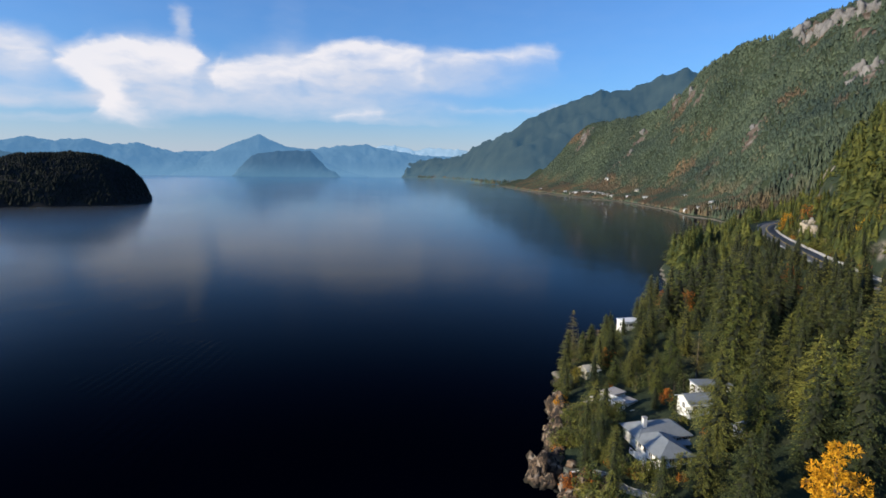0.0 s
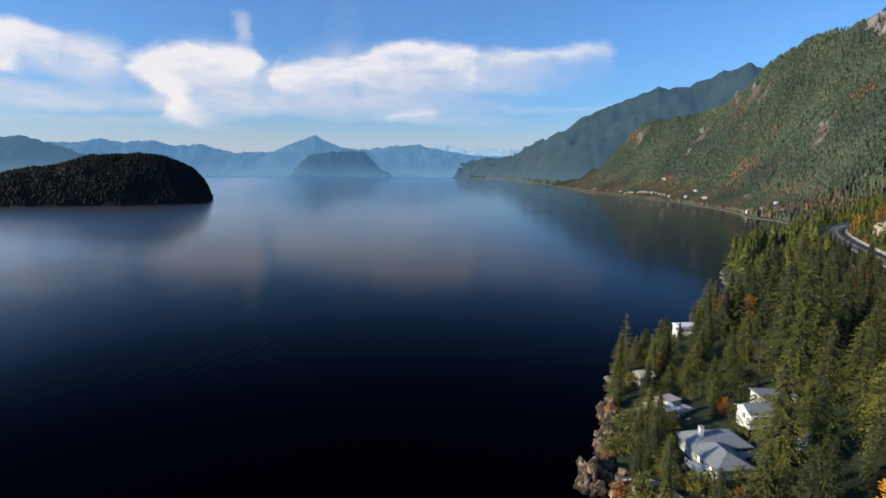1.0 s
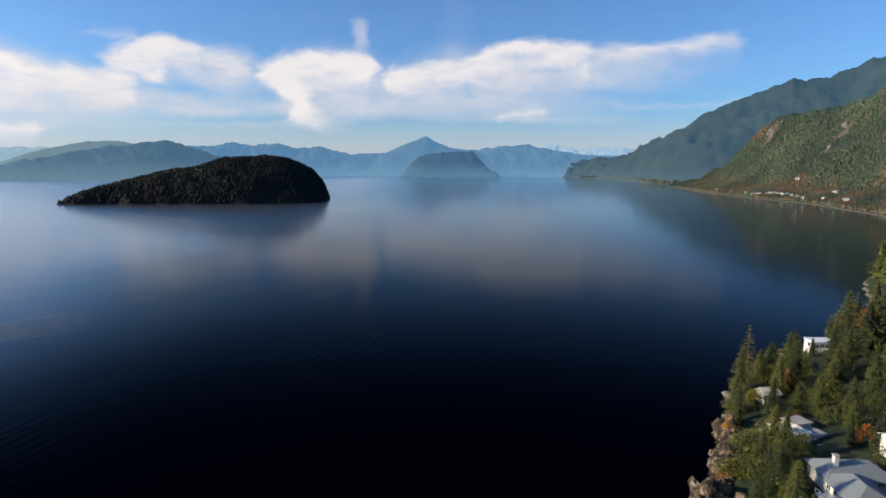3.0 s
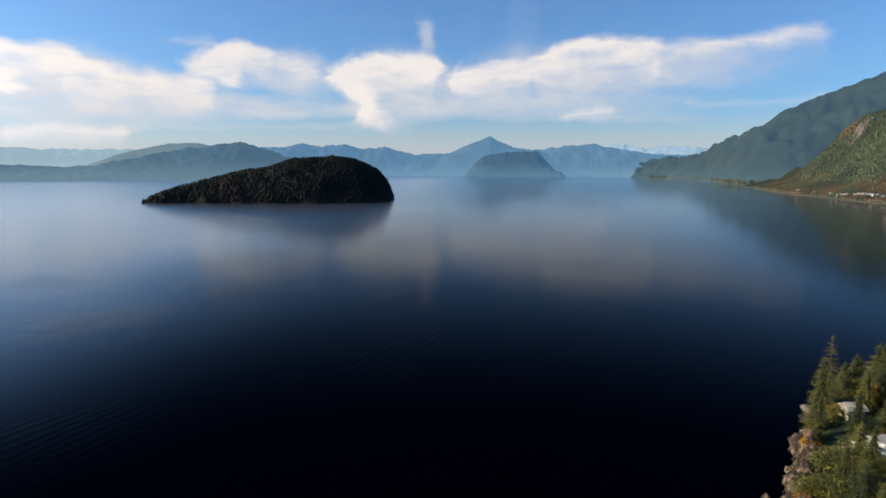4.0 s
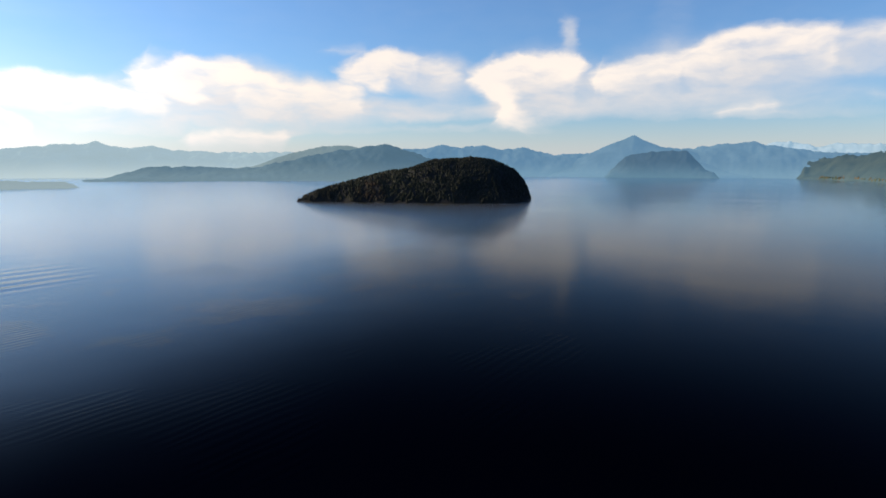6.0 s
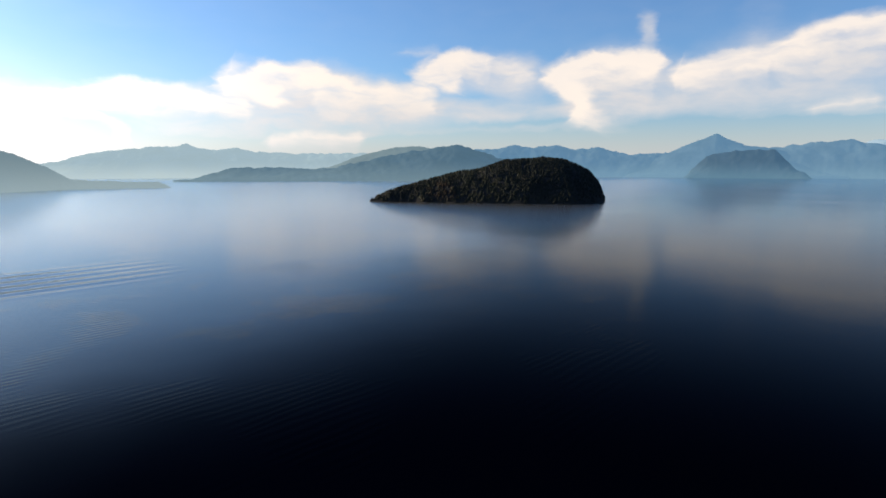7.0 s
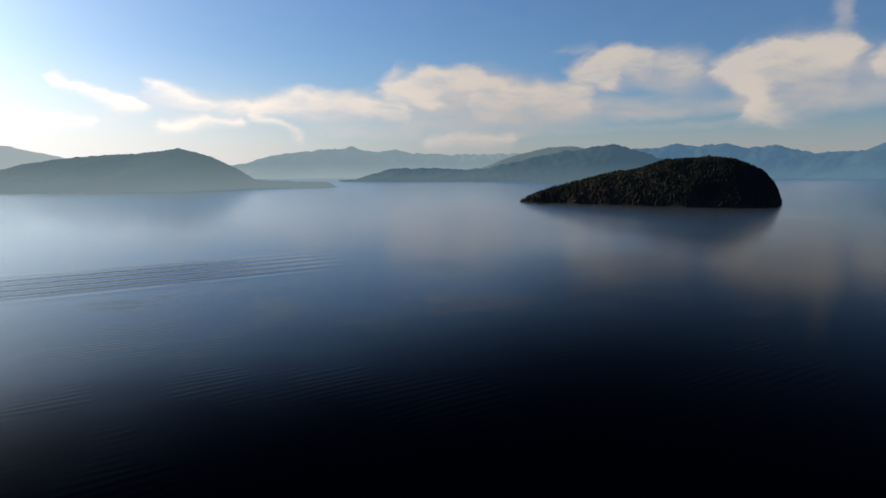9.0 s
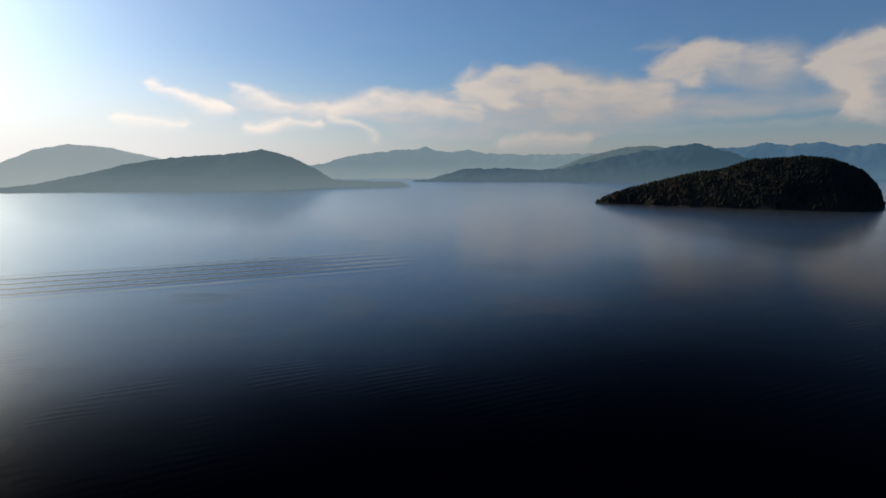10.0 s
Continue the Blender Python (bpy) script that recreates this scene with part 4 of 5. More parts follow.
# how high the canopy stands, as degrees from the drone's first place, and clearings in it: azimuths, nearer than, degrees
CANOPY = np.array([(7, -25), (9, -22.5), (10.5, -20), (11.5, -15.5), (12.3, -14.5), (12.6, -12.7), (13.4, -12.7), (13.8, -15), (15, -14), (16.2, -13.3), (18, -13), (19.7, -10.1),
                   (21, -8.2), (22.5, -5.6), (23.5, -4.8), (26, -4.4), (27.4, -4.4), (28.2, -5.5), (29.8, -6.0), (30.4, -4.9), (31.6, -5.2), (32.4, -6.4), (33.2, -6.4), (34, -5.6), (35, -6.2), (36.5, -5.9), (44, -5.9)], float)
CLEARINGS = [(33.6, 38.6, 113, -33.0), (20.0, 22.2, 224, -13.4), (22.4, 24.2, 228, -11.6), (29.6, 32.6, 196, -9.0), (18.9, 24.0, 131, -27.6), (22.5, 25.2, 150, -22.8), (24.7, 26.0, 158, -21.0), (13.6, 18.9, 152, -22.4), (16.6, 18.7, 228, -14.6), (11.5, 14, 172, -18), (8, 13, 128, -27.0)]
YARDS = [(50, 130, 9.5), (46, 122, 6.5), (57, 126, 5), (62, 140, 6), (69, 148, 6), (47.5, 154, 8.0), (74, 229, 7), (47, 179, 4.5), (31, 125, 5), (66, 92, 8.5), (36, 113, 4), (88, 226, 6), (98, 232, 5), (122, 203, 6), (113, 208, 5)]


def canopy(x, y, tall):
    """The height a tree may have here."""
    az, r = np.degrees(np.arctan2(x, y)), np.hypot(x, y)
    top = 70 + r * np.tan(np.radians(np.interp(az, CANOPY[:, 0], CANOPY[:, 1])))
    for a0, a1, near, deg in CLEARINGS:
        if a0 < az < a1 and r < near:
            top = min(top, 70 + r * math.tan(radians(deg)))
    return min(tall, top - float(height(x, y)))


rng = np.random.RandomState(21)
spots = []
for gx in np.arange(15, 230, 10.8):
    for gy in np.arange(66, 372, 10.8):
        x, y = gx + rng.uniform(-3.8, 3.8), gy + rng.uniform(-3.8, 3.8)
        az, r = math.degrees(math.atan2(x, y)), math.hypot(x, y)
        d = float(inland(x, y))
        rd = float(road_distance(np.array(x), np.array(y))[0])
        if not 7 < az < 41 or r > 345 or r < 78 or d < 4 or rd < 9.5 or any(math.hypot(x - a, y - b) < c for a, b, c in YARDS):
            continue
        full = rng.uniform(17, 33) * (0.5 + 0.5 * min(1, d / 40))
        tall = canopy(x, y, full) * rng.choice((0.72, 0.86, 0.95, 1.0))
        if tall < 4.5:
            continue
        if r > 215 and rng.uniform() < 0.2:
            continue
        spots.append((r, x, y, max(tall, 5), d))
spots.sort()
SHARE = [0, 0, 0, 1, 1, 1, 2, 2, 3, 5, 5, 2]
# single trees that stand out: place, height, kind
TREES = [(51, 107, 14, 0), (36, 125, 11, 0), (32, 122, 8, 3), (71, 132, 13, 2), (69, 122, 15, 5), (77, 101, 32, 1), (73, 162, 13, 4), (70, 172, 14, 2), (62, 164, 10, 1), (86, 240, 20, 0), (98, 248, 22, 1),
         (55, 184, 15, 0), (50, 181, 12, 3), (112, 160, 23, 0), (102, 155, 21, 0), (120, 200, 19, 1), (92, 183, 21, 1), (109, 200, 22, 0), (55, 165, 8, 0), (42, 104, 11, 3), (55, 98, 17, 0), (62, 106, 13, 3), (52, 170, 8, 2), (58, 174, 9, 0), (63, 181, 11, 1), (60, 157, 7, 5), (67, 160, 9, 0), (68, 192, 12, 0), (60, 195, 10, 2), (56, 147, 6, 3), (75, 205, 13, 1), (70, 221, 7, 3), (75, 219, 8, 1)]
for k, (x, y, tall, kind) in enumerate(TREES):
    plant(kind, x, y, tall, k * 77, (1.3 if tall < 18 else 1.05) * (1 + 2.5 / tall))
spots = [q for q in spots if all(math.hypot(q[1] - a[0], q[2] - a[1]) > 6 for a in TREES)]
for r, x, y, tall, d in spots[:290]:
    plant(SHARE[rng.randint(len(SHARE))] if r < 215 else (7, 8, 7, 8)[rng.randint(4)], x, y, tall, rng.uniform(0, 360), rng.uniform(1.05, 1.45) * (1 + 2.5 / tall) * (1.0 if r < 215 else 1.25))
rest = np.array(spots[290:])
if len(rest):
    spray_forest("shore_forest", "tall conifers of the wooded point beside the highway", rest[:, 1], rest[:, 2], height(rest[:, 1], rest[:, 2]) - 0.5, rest[:, 3] * 1.05, SPRAY_FOREST, 54, 170, 0.24)

for x, y, tall, kind in ((45, 197, 19, 4), (41.5, 188, 15, 1), (52, 200, 12, 2), (37, 171, 13, 0), (36.5, 165, 11, 3), (37.5, 119.5, 10, 0), (35.5, 113, 9, 3), (35.5, 130, 9, 1), (37.5, 126.5, 9, 0), (33.5, 108, 8, 2), (34, 134, 7, 3), (39, 136, 9, 0), (41, 140, 12, 1), (38, 132, 9, 2), (36, 138, 9, 0), (41, 148, 10, 2)):
    plant(kind, x, y, tall, x * 40, 1.35)

maple = broadleaf("maple", "golden yellow maple among dark firs", 61, 18, 5.4, GOLD, BARK, 4200)
maple.matrix_world = on_ground(66, 92)
for (x, y, tall, wide, leaf, words, seed) in ((88, 226, 70 - 242 * 0.188 - float(height(88, 226)), 4.6, ORANGE, "orange autumn maple at the edge of firs", 62), (98, 232, 70 - 252 * 0.180 - float(height(98, 232)), 4.2, ORANGE, "rusty orange maple between conifers", 63),
                                              (122, 203, 70 - 237 * 0.133 - float(height(122, 203)), 4.8, ORANGE, "orange and yellow maple below the highway", 64), (113, 208, 70 - 237 * 0.147 - float(height(113, 208)), 4.0, OLIVE, "yellow maple below the highway", 65),
                                              (34, 160, 5, 2.2, GOLD, "low yellow shrub on the shore rocks", 66), (50, 188, 7, 3.2, OLIVE, "olive green broadleaf tree near the shore", 67),
                                              (59, 148, 4.5, 2.2, ORANGE, "rust coloured bush under the firs", 68), (43, 178, 5, 2.4, OLIVE, "olive bush by a white cabin", 69),
                                              (54, 184, 6, 3.0, ORANGE, "russet shrub behind a shore cabin", 70), (205, 350, 13, 5.0, GOLD, "yellow alder above the highway", 71),
                                              (176, 236, 9, 4.4, OLIVE, "olive green alder beside the highway", 72), (196, 300, 10, 5.0, OLIVE, "yellowing roadside alder on the bank", 73),
                                              (188, 262, 9, 4.5, GOLD, "golden roadside alder on the bank", 74), (230, 372, 12, 5.0, ORANGE, "orange alder by the rock cut", 75)):
    t = broadleaf("maple" if leaf is not OLIVE else "alder", words, seed, tall, wide, leaf, BARK, 900)
    t.matrix_world = on_ground(x, y, seed * 37)


SHRUBS = [broadleaf("shrub", "low green shrub under the trees", 81, 3.0, 1.7, CEDAR, BARK, 260, 0.15), broadleaf("shrub", "low olive shrub near the houses", 82, 2.6, 1.6, OLIVE, BARK, 260, 0.15),
          broadleaf("shrub", "dark green shrub on the shore slope", 83, 3.4, 1.8, FIR, BARK, 280, 0.15), broadleaf("shrub", "russet shrub on the shore slope", 84, 2.2, 1.5, ORANGE, BARK, 220, 0.15)]
rng = np.random.RandomState(33)
count = 0
for _ in range(900):
    x, y = (rng.uniform(24, 80), rng.uniform(88, 200)) if rng.uniform() < 0.5 else (rng.uniform(24, 45), rng.uniform(95, 150))
    d = float(inland(x, y))
    if any(math.hypot(x - a, y - b) < 2.6 for a, b in PATH):
        continue
    if d < 2 or d > 40 or math.hypot(x - 50, y - 130) < 9 or math.hypot(x - 45, y - 122) < 6 or math.hypot(x - 47.5, y - 154) < 7 or math.hypot(x - 36, y - 115) < 2.5 or math.hypot(x - 31, y - 125) < 4.5:
        continue
    k = (0, 1, 2, 0, 2, 1, 0, 2, 0, 2, 1, 3)[rng.randint(12)]
    b = copy_thing(SHRUBS[k], Matrix())
    q = rng.uniform(0.7, 1.7)
    b.matrix_world = on_ground(x, y, rng.uniform(0, 360)) @ Matrix.Diagonal((q, q, q, 1))
    tagged(b, group="shrubs of the shore slope")
    count += 1
    if count > 230:
        break
for k, b in enumerate(SHRUBS):
    b.matrix_world = on_ground(40 + 3 * k, 106 + 2 * k)
    tagged(b, group="shrubs of the shore slope")


# ---- houses ----
def hip_roof(x0, x1, y0, y1, h, rise, along, over=0.7, thick=0.22):
    """Four slopes; the ridge runs along x or y."""
    bm = bmesh.new()
    x0, x1, y0, y1 = x0 - over, x1 + over, y0 - over, y1 + over
    k = min(x1 - x0, y1 - y0) / 2 * 0.85
    xm, ym = (x0 + x1) / 2, (y0 + y1) / 2
    ridge = [(x0 + k, ym), (x1 - k, ym)] if along == "x" else [(xm, y0 + k), (xm, y1 - k)]
    lo = [bm.verts.new((x, y, h - 0.15)) for x, y in ((x0, y0), (x1, y0), (x1, y1), (x0, y1))]
    un = [bm.verts.new((x, y, h - 0.15 - thick)) for x, y in ((x0, y0), (x1, y0), (x1, y1), (x0, y1))]
    a, b = [bm.verts.new((x, y, h + rise)) for x, y in ridge]
    if along == "x":
        tops = [(lo[0], lo[1], b, a), (lo[1], lo[2], b), (lo[2], lo[3], a, b), (lo[3], lo[0], a)]
    else:
        tops = [(lo[0], lo[1], a), (lo[1], lo[2], b, a), (lo[2], lo[3], b), (lo[3], lo[0], a, b)]
    for f in tops:
        bm.faces.new(f)
    for i in range(4):
        bm.faces.new((un[i], un[(i + 1) % 4], lo[(i + 1) % 4], lo[i]))
    bm.faces.new(un[::-1])
    bmesh.ops.recalc_face_normals(bm, faces=bm.faces)
    return bm


def gable_roof(x0, x1, y0, y1, h, rise, along, over=0.5, thick=0.22):
    bm = bmesh.new()
    x0, x1, y0, y1 = x0 - over, x1 + over, y0 - over, y1 + over
    if along == "x":
        ym = (y0 + y1) / 2
        sec = [(y0, h - 0.15), (ym, h + rise), (y1, h - 0.15)]
        rows = [[(x, y, z) for y, z in sec] + [(x, y, z - thick) for y, z in sec[::-1]] for x in (x0, x1)]
    else:
        xm = (x0 + x1) / 2
        sec = [(x0, h - 0.15), (xm, h + rise), (x1, h - 0.15)]
        rows = [[(x, y, z) for x, z in sec] + [(x, y, z - thick) for x, z in sec[::-1]] for y in (y0, y1)]
    a, b = [[bm.verts.new(p) for p in row] for row in rows]
    for i in range(6):
        bm.faces.new((a[i], a[(i + 1) % 6], b[(i + 1) % 6], b[i]))
    for row in (a, b):
        bm.faces.new((row[0], row[1], row[4], row[5]))
        bm.faces.new((row[1], row[2], row[3], row[4]))
    bmesh.ops.recalc_face_normals(bm, faces=bm.faces)
    return bm


def gable_walls(x0, x1, y0, y1, h, rise, along):
    if along == "x":
        ym = (y0 + y1) / 2
        sec = [(y0, -2.0), (y1, -2.0), (y1, h), (ym, h + rise - 0.3), (y0, h)]
        rows = [[(x, y, z) for y, z in sec] for x in (x0, x1)]
    else:
        xm = (x0 + x1) / 2
        sec = [(x0, -2.0), (x1, -2.0), (x1, h), (xm, h + rise - 0.3), (x0, h)]
        rows = [[(x, y, z) for x, z in sec] for y in (y0, y1)]
    bm = bmesh.new()
    a, b = [[bm.verts.new(p) for p in row] for row in rows]
    for i in range(5):
        bm.faces.new((a[i], a[(i + 1) % 5], b[(i + 1) % 5], b[i]))
    bm.faces.new(a[::-1])
    bm.faces.new(b)
    bmesh.ops.recalc_face_normals(bm, faces=bm.faces)
    return bm


def window(parent, x, y, z, w, h, turn, name="window"):
    """A framed window with a mullion, standing a little proud of the wall; turn 0 faces -y."""
    m = pose(x, y, z, 0, 0, turn)
    bm = bmesh.new()
    for a in ((-w / 2 - 0.1, -w / 2, 0, h), (w / 2, w / 2 + 0.1, 0, h), (-w / 2 - 0.1, w / 2 + 0.1, h, h + 0.1), (-w / 2 - 0.1, w / 2 + 0.1, -0.12, 0), (-0.04, 0.04, 0, h)):
        add_box(bm, a[0], a[1], -0.09, 0.02, a[2], a[3])
    win = part(name, spread(bm, m), TRIM, parent, "white frame")
    part("pane", spread(box(-w / 2, w / 2, -0.03, 0.01, 0, h), m), GLASS, win, "dark glass")
    return win


def house(name, label, m, wings, windows, wall=WALL, roof=ROOF, chimneys=(), group=""):
    """A house of gabled or flat wings: (x0, x1, y0, y1, wall height, rise, ridge along)."""
    h = thing(name, m, label, "house", group)
    for x0, x1, y0, y1, hh, rise, along in wings:
        if along == "flat":
            part("wall", box(x0, x1, y0, y1, -2, hh), wall, h)
            r = part("roof", box(x0 - 0.3, x1 + 0.3, y0 - 0.3, y1 + 0.3, hh, hh + 0.3, 0.04), roof, h)
        elif along in ("hip x", "hip y"):
            part("wall", box(x0, x1, y0, y1, -2, hh - 0.2), wall, h)
            part("roof", hip_roof(x0, x1, y0, y1, hh, rise, along[-1]), roof, h)
        else:
            part("wall", gable_walls(x0, x1, y0, y1, hh, rise, along), wall, h)
            r = part("roof", gable_roof(x0, x1, y0, y1, hh, rise, along), roof, h)
            if along == "x":
                part("ridge_cap", box(x0 - 0.5, x1 + 0.5, (y0 + y1) / 2 - 0.15, (y0 + y1) / 2 + 0.15, hh + rise - 0.05, hh + rise + 0.06), roof, r)
                for yy in (y0 - 0.62, y1 + 0.5):
                    part("gutter", box(x0 - 0.5, x1 + 0.5, yy, yy + 0.12, hh - 0.32, hh - 0.14), TRIM, r)
            else:
                part("ridge_cap", box((x0 + x1) / 2 - 0.15, (x0 + x1) / 2 + 0.15, y0 - 0.5, y1 + 0.5, hh + rise - 0.05, hh + rise + 0.06), roof, r)
                for xx in (x0 - 0.62, x1 + 0.5):
                    part("gutter", box(xx, xx + 0.12, y0 - 0.5, y1 + 0.5, hh - 0.32, hh - 0.14), TRIM, r)
    for w in windows:
        window(h, *w)
    for x, y, z0, z1 in chimneys:
        c = part("chimney", box(x - 0.45, x + 0.45, y - 0.45, y + 0.45, z0, z1, 0.03), BRICK, h)
        part("cap", box(x - 0.55, x + 0.55, y - 0.55, y + 0.55, z1, z1 + 0.15), CONCRETE, c)
    return h


def railing(parent, x0, x1, y, z, material):
    """A deck railing along x."""
    bm = bmesh.new()
    add_box(bm, x0, x1, y - 0.05, y + 0.05, z + 0.95, z + 1.05)
    add_box(bm, x0, x1, y - 0.03, y + 0.03, z + 0.15, z + 0.2)
    n = max(2, int((x1 - x0) / 1.4) + 1)
    for i in range(n):
        x = x0 + (x1 - x0) * i / (n - 1)
        add_box(bm, x - 0.05, x + 0.05, y - 0.05, y + 0.05, z, z + 1.0)
    return part("railing", bm, material, parent)


front = [(-5.4 + 1.9 * i, -9.0, z, 1.1, 1.1, 0) for i in range(4) for z in (-0.6, 1.9)]
side = [(-6.2, -7.6 + 2.3 * i, z, 1.2, 1.2, -90) for i in range(4) for z in (-0.6, 1.8)]
east = [(1.2, -7.5 + 2.6 * i, 1.9, 1.2, 1.0, 90) for i in range(3)]
back = [(2.3 + 1.6 * i, 0.0, 2.1, 1.1, 1.0, 0) for i in range(3)] + [(6.4, 2.0, 1.9, 1.1, 1.1, 90), (6.4, 4.6, 1.9, 1.1, 1.1, 90)]
main = house("house", "large white house with pale grey-blue hipped roofs in the trees", on_ground(51.0, 127.5, 11, -1.4), [(-6.0, 6.4, 0, 7.4, 3.9, 2.2, "hip x"), (-6.2, 1.2, -9.0, 1.5, 3.75, 2.0, "hip y")],
             front + side + east + back, chimneys=[(-3.6, 2.4, 3.0, 7.4)])
part("deck", box(-8.6, -6.25, -8.5, -0.5, 0.7, 0.95, 0.03), WALL, main, "white deck")
for px, py in ((-8.5, -8.4), (-8.5, -4.5), (-8.5, -0.7)):
    part("post", box(px - 0.1, px + 0.1, py - 0.1, py + 0.1, -3.5, 0.7), TRIM, main)
rail = railing(main, 0.0, 8.0, 0.0, 0.0, TRIM)
rail.matrix_local = pose(-8.5, -8.5, 0.95, 0, 0, 90)
part("porch_roof", box(1.95, 6.3, -3.4, -0.72, 2.75, 2.95, 0.03), ROOF, main)
for px in (3.4, 6.1):
    part("post", box(px - 0.1, px + 0.1, -3.3, -3.1, -1.5, 2.75), TRIM, main)
part("door", box(4.2, 5.2, -0.06, 0.02, -0.2, 1.9, 0.02), DARK_ROOF, main, "dark entrance door")

annex = house("garage", "white two-storey garage with grey gabled roof", on_ground(63.5, 140, 8, -1.5), [(-3.2, 4.2, -3.0, 3.0, 5.0, 1.5, "x")],
              [(-2, -3.0, 3.2, 1.0, 1.1, 0), (0.2, -3.0, 3.2, 1.0, 1.1, 0), (2.3, -3.0, 3.2, 1.0, 1.1, 0), (-3.2, 0, 3.0, 1.1, 1.2, -90)])
part("garage_door", box(-2.4, 0.6, -3.06, -2.98, 0.3, 2.5, 0.02), TRIM, annex)
house("outbuilding", "long low white outbuilding behind the garage", on_ground(71.5, 150, 4, -1.0), [(-4.5, 4.5, -2.2, 2.2, 4.2, 0, "flat")],
      [(-2.5 + 2.4 * i, -2.2, 1.9, 1.1, 1.0, 0) for i in range(3)])
house("shed", "small bluish white shed half hidden by firs", on_ground(68, 125, 25), [(-1.8, 1.8, -1.5, 1.5, 2.6, 0.8, "x")], [(0, -1.5, 1.0, 0.8, 0.8, 0)], roof=ROOF)

# terraces of the shore house
shore = house("shore_house", "low white shore house with stepped decks and a pergola", on_ground(47.8, 153, 32, -0.6), [(-0.4, 4.6, 1.2, 5.2, 2.9, 0, "flat"), (-4.5, -0.7, 1.4, 5, 2.0, 0, "flat"), (1.2, 4.8, -2.8, 0.9, 1.7, 0, "flat")],
              [(0.6 + 1.5 * i, 1.2, 1.4, 0.9, 1.0, 0) for i in range(3)] + [(-3.4, 1.4, 0.5, 1.0, 1.1, 0), (-4.5, 3, 0.5, 1.2, 1.1, -90), (2.0, -2.8, 0.2, 0.9, 1.1, 0), (3.7, -2.8, 0.2, 0.9, 1.1, 0)], wall=CREAM, roof=DECK)
for x0, x1, y0, y1, z in ((-7.2, -4.6, 0.4, 5.4, 1.0), (-6.4, -0.6, -3.4, 1.2, 0.4), (-1.0, 3.4, -5.6, -3.0, 0.0)):
    part("deck", box(x0, x1, y0, y1, z, z + 0.22, 0.03), DECK, shore, "pale weathered deck")
    railing(shore, x0, x1, y0 + 0.06, z + 0.22, TRIM)
for px, py in ((-6.2, -3.0), (-6.2, 0.9), (-1.0, -3.0), (-1.0, 0.9)):
    part("pergola_post", box(px - 0.09, px + 0.09, py - 0.09, py + 0.09, 0.6, 3.0), TRIM, shore)
for py in (-3.0, 0.9):
    part("pergola_beam", box(-6.6, -0.6, py - 0.08, py + 0.08, 3.0, 3.25), TRIM, shore)
for i in range(7):
    part("rafter", box(-6.4 + 0.9 * i, -6.2 + 0.9 * i, -3.5, 1.3, 3.25, 3.45), TRIM, shore)
stairs = bmesh.new()
for i in range(9):
    add_box(stairs, -8.4 + 0.0 * i, -7.2, -3.2 + 0.3 * i, -2.9 + 0.3 * i, -1.4 + 0.18 * i, -1.22 + 0.18 * i)
part("stairs", stairs, WALL, shore, "white stairs")

house("shore_cabin", "small shore cabin with a pale tan roof", on_ground(47, 179.5, 20), [(-2.2, 2.2, -1.8, 1.8, 2.6, 1.1, "x")], [(-0.6, -1.8, 1.0, 0.9, 0.9, 0), (1.0, -1.8, 1.0, 0.9, 0.9, 0)], wall=CREAM, roof=CREAM)
house("villa", "white flat-roofed villa above the water", on_ground(74.5, 229, 14, -0.5), [(-3.4, 4.4, -2.5, 3, 4.4, 0, "flat"), (1.2, 6.4, -4.5, -2.4, 2.2, 0, "flat")],
      [(-2.4 + 1.9 * i, -2.5, 2.5, 1.5, 1.3, 0) for i in range(4)] + [(-2.4, -2.5, 0.3, 1.3, 1.3, 0), (2.6, -4.5, 0.4, 1.2, 1.2, 0), (4.6, -4.5, 0.4, 1.2, 1.2, 0), (-3.4, 0, 2.5, 1.4, 1.3, -90)], roof=TRIM)

# houses of the far shore
SPOTS = [(342, 1640, 1), (352, 1620, 0), (366, 1600, 2), (376, 1580, 0), (384, 1545, 1), (392, 1500, 0), (398, 1440, 2), (420, 1380, 0), (396, 985, 0), (405, 965, 2), (414, 935, 0),
         (424, 905, 1), (300, 1900, 0), (318, 1790, 1), (440, 1640, 2), (452, 1420, 1), (447, 1010, 0), (470, 1180, 0), (336, 1690, 0), (348, 1628, 2), (371, 1590, 1), (380, 1562, 0), (388, 1522, 0), (395, 1470, 2), (409, 950, 0), (400, 975, 1), (419, 918, 2),
         (432, 1300, 0)]
rng = np.random.RandomState(5)
for x, y, k in SPOTS:
    w, dpt, hh = rng.uniform(3.5, 5.5), rng.uniform(2.6, 3.6), rng.uniform(3.0, 4.5)
    house("waterfront_house", "white waterfront house with grey roof under wooded slope" if k == 0 else ("cream waterfront house among trees" if k == 1 else "pale house with dark roof near the water"),
          on_ground(x + 12, y, rng.uniform(-25, 25) - 60, 0.5), [(-w, w, -dpt, dpt, hh, 2.6, "x")], [(-w * 0.5, -dpt, 2.4, 1.8, 1.8, 0), (w * 0.4, -dpt, 2.4, 1.8, 1.8, 0), (-w, 0, 2.4, 1.8, 1.8, -90)],
          wall=(WALL, CREAM, WALL)[k], roof=(ROOF, DARK_ROOF, DARK_ROOF)[k], group="houses along the far shore")


# ---- highway ----
LINE = smooth_line(ROAD, 3)
TAN = np.gradient(LINE, axis=0)
TAN /= np.linalg.norm(TAN, axis=1, keepdims=True)
NORMAL = np.stack([-TAN[:, 1], TAN[:, 0]], -1)


